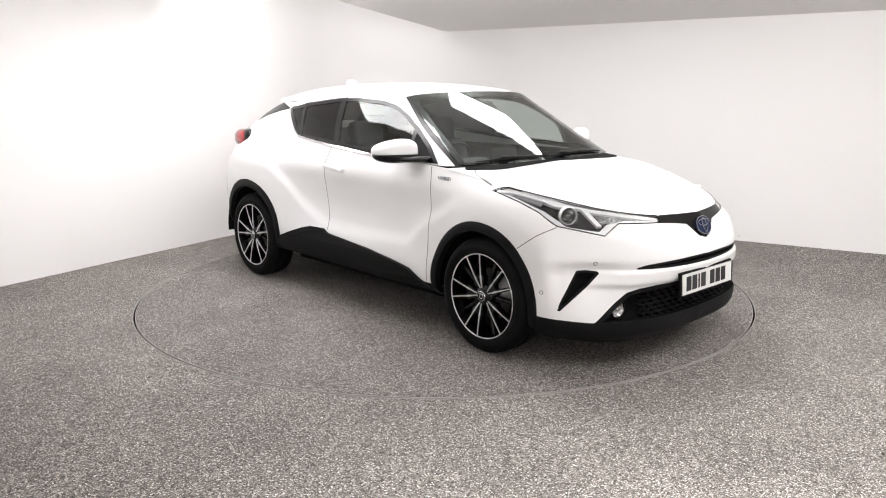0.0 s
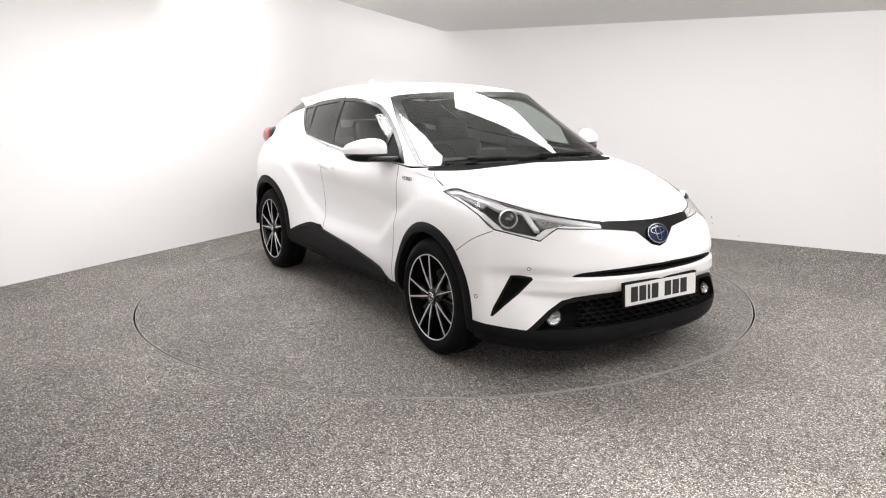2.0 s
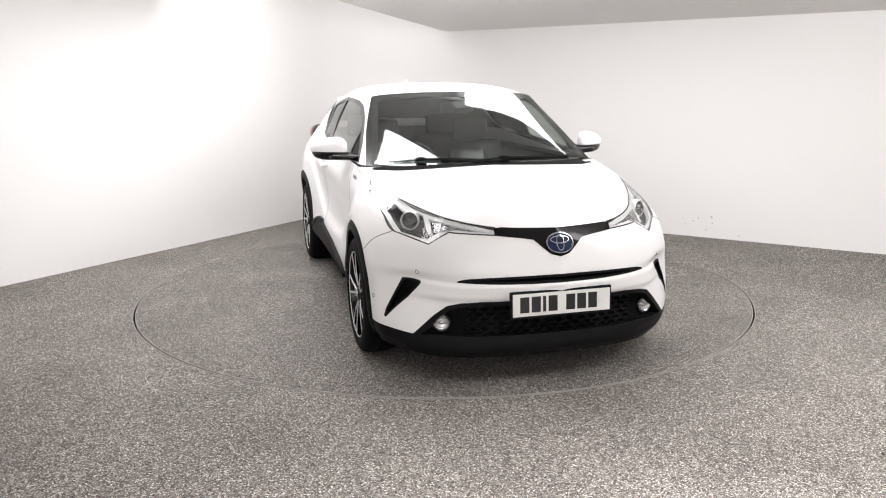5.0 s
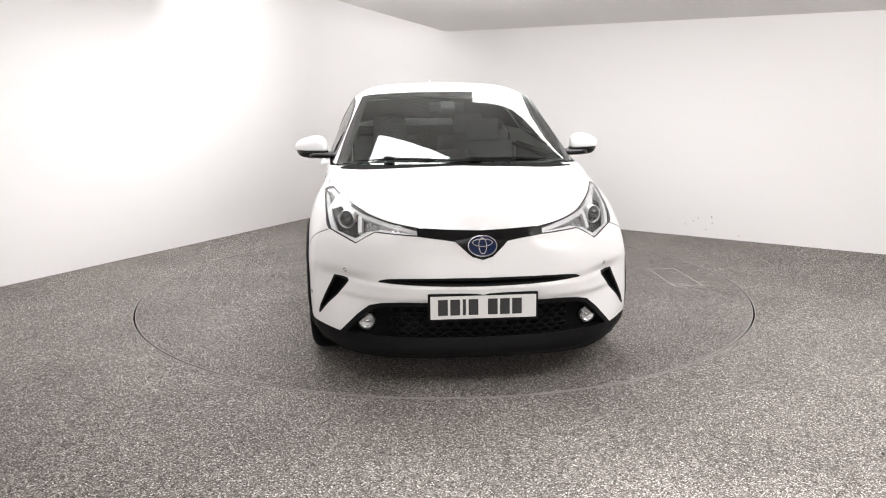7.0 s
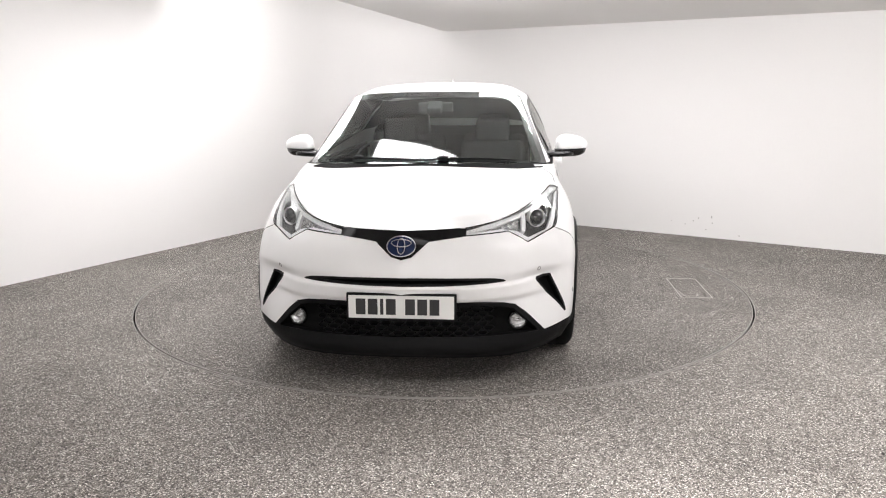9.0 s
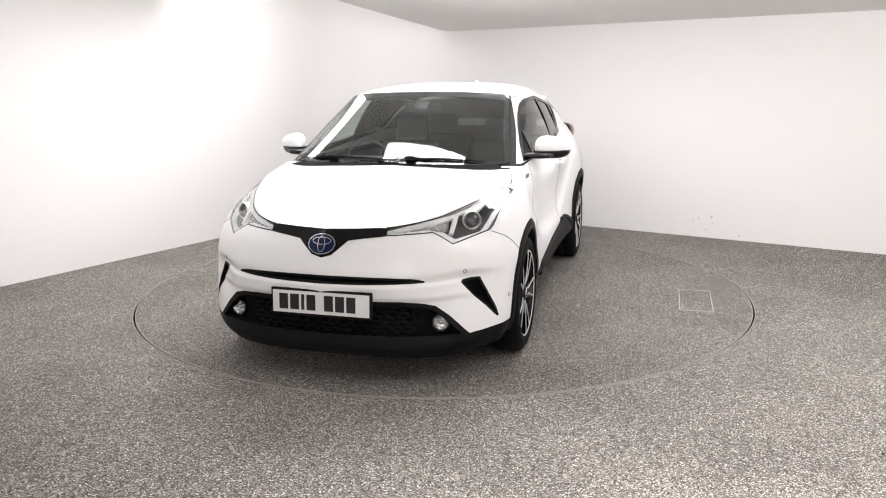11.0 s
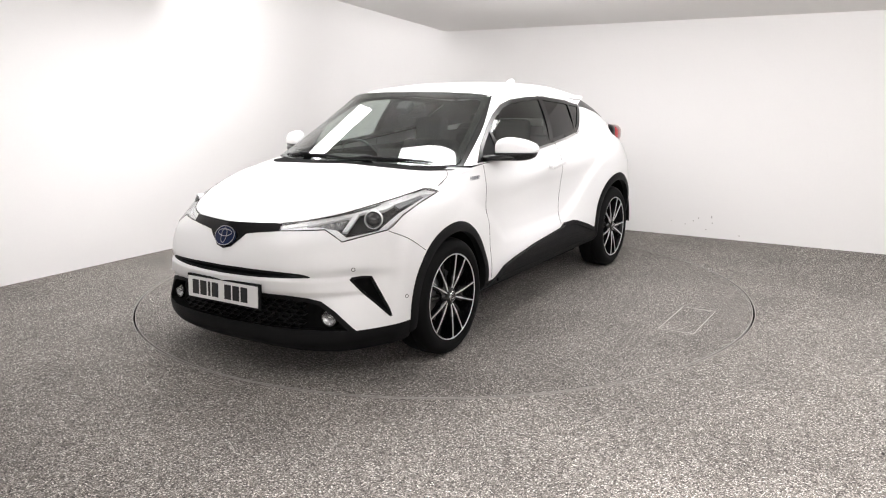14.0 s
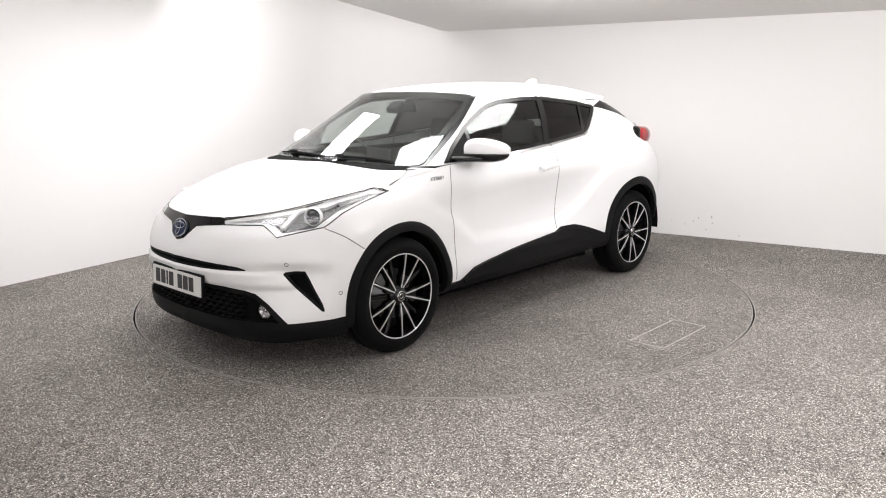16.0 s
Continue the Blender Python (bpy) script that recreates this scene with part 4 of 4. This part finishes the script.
# wing lettering
M_BADGE = mat("grey_chrome", (0.22, 0.23, 0.25), 0.3, 0.5)
for sg in (1, -1):
    cu = bpy.data.curves.new("word", "FONT")
    cu.body, cu.size, cu.extrude, cu.align_x, cu.align_y = "HYBRID", 0.033, 0.0012, "CENTER", "CENTER"
    tmp = new("word", cu)
    bpy.context.view_layer.update()
    me = bpy.data.meshes.new_from_object(tmp.evaluated_get(bpy.context.evaluated_depsgraph_get()))
    bpy.data.objects.remove(tmp)
    c = on_skin(-0.935, 0.972, 90, 0.004)
    me.materials.append(M_BADGE)
    ob = new("wing_badge", me)
    ob.parent = car
    ob.matrix_basis = pose(c.x, c.y * sg, c.z, 84, 0, 180 if sg > 0 else 0)

# tail lamps, fin, wipers
M_RED = mat("red_lens", (0.32, 0.012, 0.018), 0.15, coat=1.0)
for sg in (1, -1):
    bm = bmesh.new()
    blob(bm, (-1.67, 0.715 * sg, 1.098), (0.135, 0.080, 0.078), 0.85, 0.5 * sg)
    tl = part("tail_lamp", bm, M_RED, car, "red wraparound tail lamp")
    bm = bmesh.new()
    blob(bm, (-1.59, 0.712 * sg, 1.096), (0.095, 0.072, 0.084), 0.85, 0.5 * sg)
    part("lamp_edge", bm, M_GLOSS, tl)
bm = bmesh.new()
blob(bm, (-1.07, 0, 1.525), (0.085, 0.022, 0.045), 1.0)
for v in bm.verts:
    v.co.x -= max(0, v.co.z - 1.51) * 0.9
    v.co.y *= 1 - 0.6 * min(1, max(0, (v.co.z - 1.51) / 0.06))
part("roof_fin", bm, M_PAINT, car)
for y0, y1, x0, x1 in ((-0.10, 0.56, 1.10, 1.02), (-0.62, 0.02, 1.02, 1.09)):
    bm = bmesh.new()
    n = 16
    pts = []
    for k in range(n + 1):
        y = y0 + (y1 - y0) * k / n
        q = on_skin(y, 1.055 + 0.012 * math.sin(math.pi * k / n), 0, 0.014)
        pts.append(q)
    rings = []
    for k, q in enumerate(pts):
        h = 0.0035 + 0.003 * math.sin(math.pi * k / n)
        rings.append([bm.verts.new(q + Vector((u, 0, v))) for u, v in ((h, -h), (h, h), (-h, h), (-h, -h))])
    for p, q in zip(rings, rings[1:]):
        for i in range(4):
            bm.faces.new((p[i], p[(i + 1) % 4], q[(i + 1) % 4], q[i]))
    bm.faces.new(rings[0])
    bm.faces.new(rings[-1])
    part("wiper", bm, M_CLAD, car, smooth=False)
    bm = bmesh.new()
    blob(bm, (pts[5].x + 0.01, pts[5].y, pts[5].z + 0.008), (0.025, 0.035, 0.012), 0.7)
    part("wiper_arm", bm, M_CLAD, car)
bm = bmesh.new()
cowl = [on_skin(y, 1.040 - 0.02 * abs(y), 0, 0.004) for y in np.linspace(-0.72, 0.72, 30)]
low = [on_skin(y, 1.051 - 0.014 * abs(y), 0, 0.003) for y in np.linspace(-0.70, 0.70, 30)]
close_shell(bm, cowl + low, [[i, i + 1, 31 + i, 30 + i] for i in range(29)], [p - Vector((0.01, 0, 0.02)) for p in cowl + low])
part("cowl", bm, M_DARK, car, smooth=False)

# cabin
bm = bmesh.new()
box(bm, (0.80, 0, 0.90), (0.42, 1.46, 0.20), None, 0.06)
dash = part("dashboard", bm, M_DASH, car, "dark soft-touch dashboard")
bm = bmesh.new()
box(bm, (0, 0, 0), (0.03, 0.24, 0.13), pose(0.66, 0.0, 1.035, 0, -12, 0), 0.012)
part("screen", bm, M_GLOSS, dash)
bm = bmesh.new()
box(bm, (0.66, -0.37, 1.0), (0.14, 0.34, 0.10), None, 0.04)
part("instrument_hood", bm, M_DASH, dash)
bm = bmesh.new()
m = pose(0.50, -0.37, 0.985, 0, -62, 0)
lathe(bm, [(0.175, 0.0), (0.183, 0.013), (0.19, 0.0), (0.183, -0.013), (0.175, 0.0)], 40, m)
box(bm, (0, 0, -0.01), (0.09, 0.34, 0.02), m, 0.008)
part("steering_wheel", bm, M_DASH, car)
for x, y, w in ((-0.20, 0.37, 0.50), (-0.20, -0.37, 0.50), (-1.08, 0.36, 0.56), (-1.08, -0.36, 0.56)):
    bm = bmesh.new()
    box(bm, (0.24, 0, 0.48), (0.52, w, 0.16), pose(x, y, 0), 0.06)
    seat = part("seat", bm, M_SEAT, car, "dark grey fabric seat")
    bm = bmesh.new()
    box(bm, (-0.03, 0, 0.80), (0.15, w, 0.62), pose(x, y, 0, 0, -10, 0), 0.06)
    part("backrest", bm, M_SEAT, seat)
    bm = bmesh.new()
    box(bm, (-0.04, 0, 1.19), (0.10, 0.27, 0.19), pose(x, y, 0, 0, -9, 0), 0.04)
    part("headrest", bm, M_SEAT, seat)
bm = bmesh.new()
box(bm, (0, 0, 0), (0.03, 0.24, 0.065), pose(0.42, 0, 1.372, 0, 12, 0), 0.012)
box(bm, (0.06, 0, 0.035), (0.10, 0.10, 0.05), pose(0.42, 0, 1.372, 0, 30, 0), 0.015)
part("interior_mirror", bm, M_DASH, car)


# wheels
M_DISC = mat("brake_disc", (0.16, 0.16, 0.165), 0.4, 1.0)


def wheel(x, y, turn):
    """A wheel whose five pairs of spokes are turned by so many degrees."""
    sg = 1 if y > 0 else -1
    w = new("wheel")
    w.parent = car
    w.matrix_basis = pose(x, y, 0.337, -90 * sg, 0, 0)
    tagged(w, "black and silver alloy wheel with five pairs of thin spokes")
    bm = bmesh.new()
    lathe(bm, [(0.246, -0.012), (0.250, 0.0), (0.262, 0.008), (0.272, 0.006), (0.276, 0.009), (0.300, 0.005), (0.322, -0.008), (0.331, -0.022), (0.337, -0.040), (0.338, -0.085), (0.334, -0.088), (0.334, -0.094), (0.338, -0.097), (0.338, -0.13), (0.330, -0.19), (0.25, -0.215), (0.235, -0.10)], 72)
    part("tyre", bm, M_RUBBER, w, "black road tyre")
    bm = bmesh.new()
    lathe(bm, [(0.250, -0.010), (0.2485, 0.001), (0.2455, 0.002), (0.2425, -0.002)], 72)
    part("rim_edge", bm, M_ALLOY, w)
    bm = bmesh.new()
    lathe(bm, [(0.2425, -0.002), (0.236, -0.03), (0.228, -0.07), (0.226, -0.18)], 64)
    part("rim", bm, M_GLOSS, w)
    bm = bmesh.new()
    lathe(bm, [(0.15, -0.10), (0.15, -0.09), (0.06, -0.088), (0.055, -0.06), (0.001, -0.06)], 48)
    part("brake_disc", bm, M_DISC, w)
    bm = bmesh.new()
    lathe(bm, [(0.225, -0.13), (0.14, -0.125), (0.001, -0.125)], 48)
    part("backing", bm, M_DARK, w)
    bm = bmesh.new()
    lathe(bm, [(0.068, -0.05), (0.066, -0.022), (0.045, -0.015), (0.034, -0.012), (0.031, -0.004), (0.026, -0.003), (0.001, -0.002)], 40)
    hub = part("hub", bm, M_GLOSS, w)
    bm = bmesh.new()
    lathe(bm, [(0.031, -0.004), (0.029, 0.0), (0.026, -0.001)], 32)
    lathe(bm, [(0.017, -0.003), (0.014, 0.0), (0.011, -0.003)], 24)
    part("cap_ring", bm, M_CHROME, hub)
    for k in range(5):
        for d in (1, -1):
            a = radians(90 + turn * sg + 72 * k)
            p0 = Vector((math.cos(a + d * radians(8)), math.sin(a + d * radians(8)), 0)) * 0.048
            p1 = Vector((math.cos(a + d * radians(13)), math.sin(a + d * radians(13)), 0)) * 0.2435
            u = (p1 - p0).normalized()
            v = Vector((-u.y, u.x, 0))
            for nm, w0, w1, t0, dep, mt in (("spoke", 0.0026, 0.0028, 0.0, 0.006, M_ALLOY), ("spoke_body", 0.011, 0.010, -0.004, 0.035, M_GLOSS)):
                bm = bmesh.new()
                pr = []
                for f, wd, z in ((0, w0, -0.014), (0.16, w0 * 1.3, -0.009), (0.34, w0 * 2.1, -0.005), (0.40, w0 * 1.15, -0.004), (0.7, w1, -0.001), (1, w1, 0.0)):
                    c = p0.lerp(p1, f)
                    pr.append([bm.verts.new(c + v * wd * i + Vector((0, 0, z + t0 + j))) for i, j in ((-1, 0), (1, 0), (1, -dep), (-1, -dep))])
                for a4, b4 in zip(pr, pr[1:]):
                    for i in range(4):
                        bm.faces.new((a4[i], a4[(i + 1) % 4], b4[(i + 1) % 4], b4[i]))
                bm.faces.new(pr[0])
                bm.faces.new(pr[-1])
                part(nm, bm, mt, w, smooth=False)
        a = radians(90 + turn * sg + 72 * k + 36)
        bm = bmesh.new()
        c = Vector((math.cos(a), math.sin(a), 0))
        box(bm, (0.14, 0, -0.055), (0.19, 0.022, 0.03), Matrix.Rotation(a, 4, "Z"), 0.006)
        part("inner_spoke", bm, M_GLOSS, w, smooth=False)


for x, y, turn in ((AX, 0.886, 13), (AX, -0.886, -16), (-AX, 0.886, 4.5), (-AX, -0.886, -8)):
    wheel(x, y, turn)

# faint outline of a hatch cut into the deck
M_LINE = mat("pale_cut_line", (0.42, 0.40, 0.37), 0.7, vary=0.3, scale=80)
for c, sz in (((-0.04, 1.755), (0.57, 0.006)), ((-0.04, 1.975), (0.57, 0.006)), ((0.243, 1.865), (0.006, 0.22)), ((-0.325, 1.865), (0.006, 0.22))):
    bm = bmesh.new()
    box(bm, (*c, 0.0005), (*sz, 0.003))
    part("hatch_edge", bm, M_LINE, table, smooth=False)


# ---- what moves ----
TURN = [(0.0, -47.85), (2.0, -58.35), (4.0, -69.0), (6.5, -82.1), (9.0, -95.2), (11.5, -108.65), (14.0, -121.95), (16.0, -132.7)]


def motions():
    walk(table, [(t, pose(0, 0, 0, 0, 0, a)) for t, a in TURN])
    walk(car, [(t, pose(0, 0, 0, 0, 0, a) @ pose(-0.016, -0.010, 0.0)) for t, a in TURN])


motions()
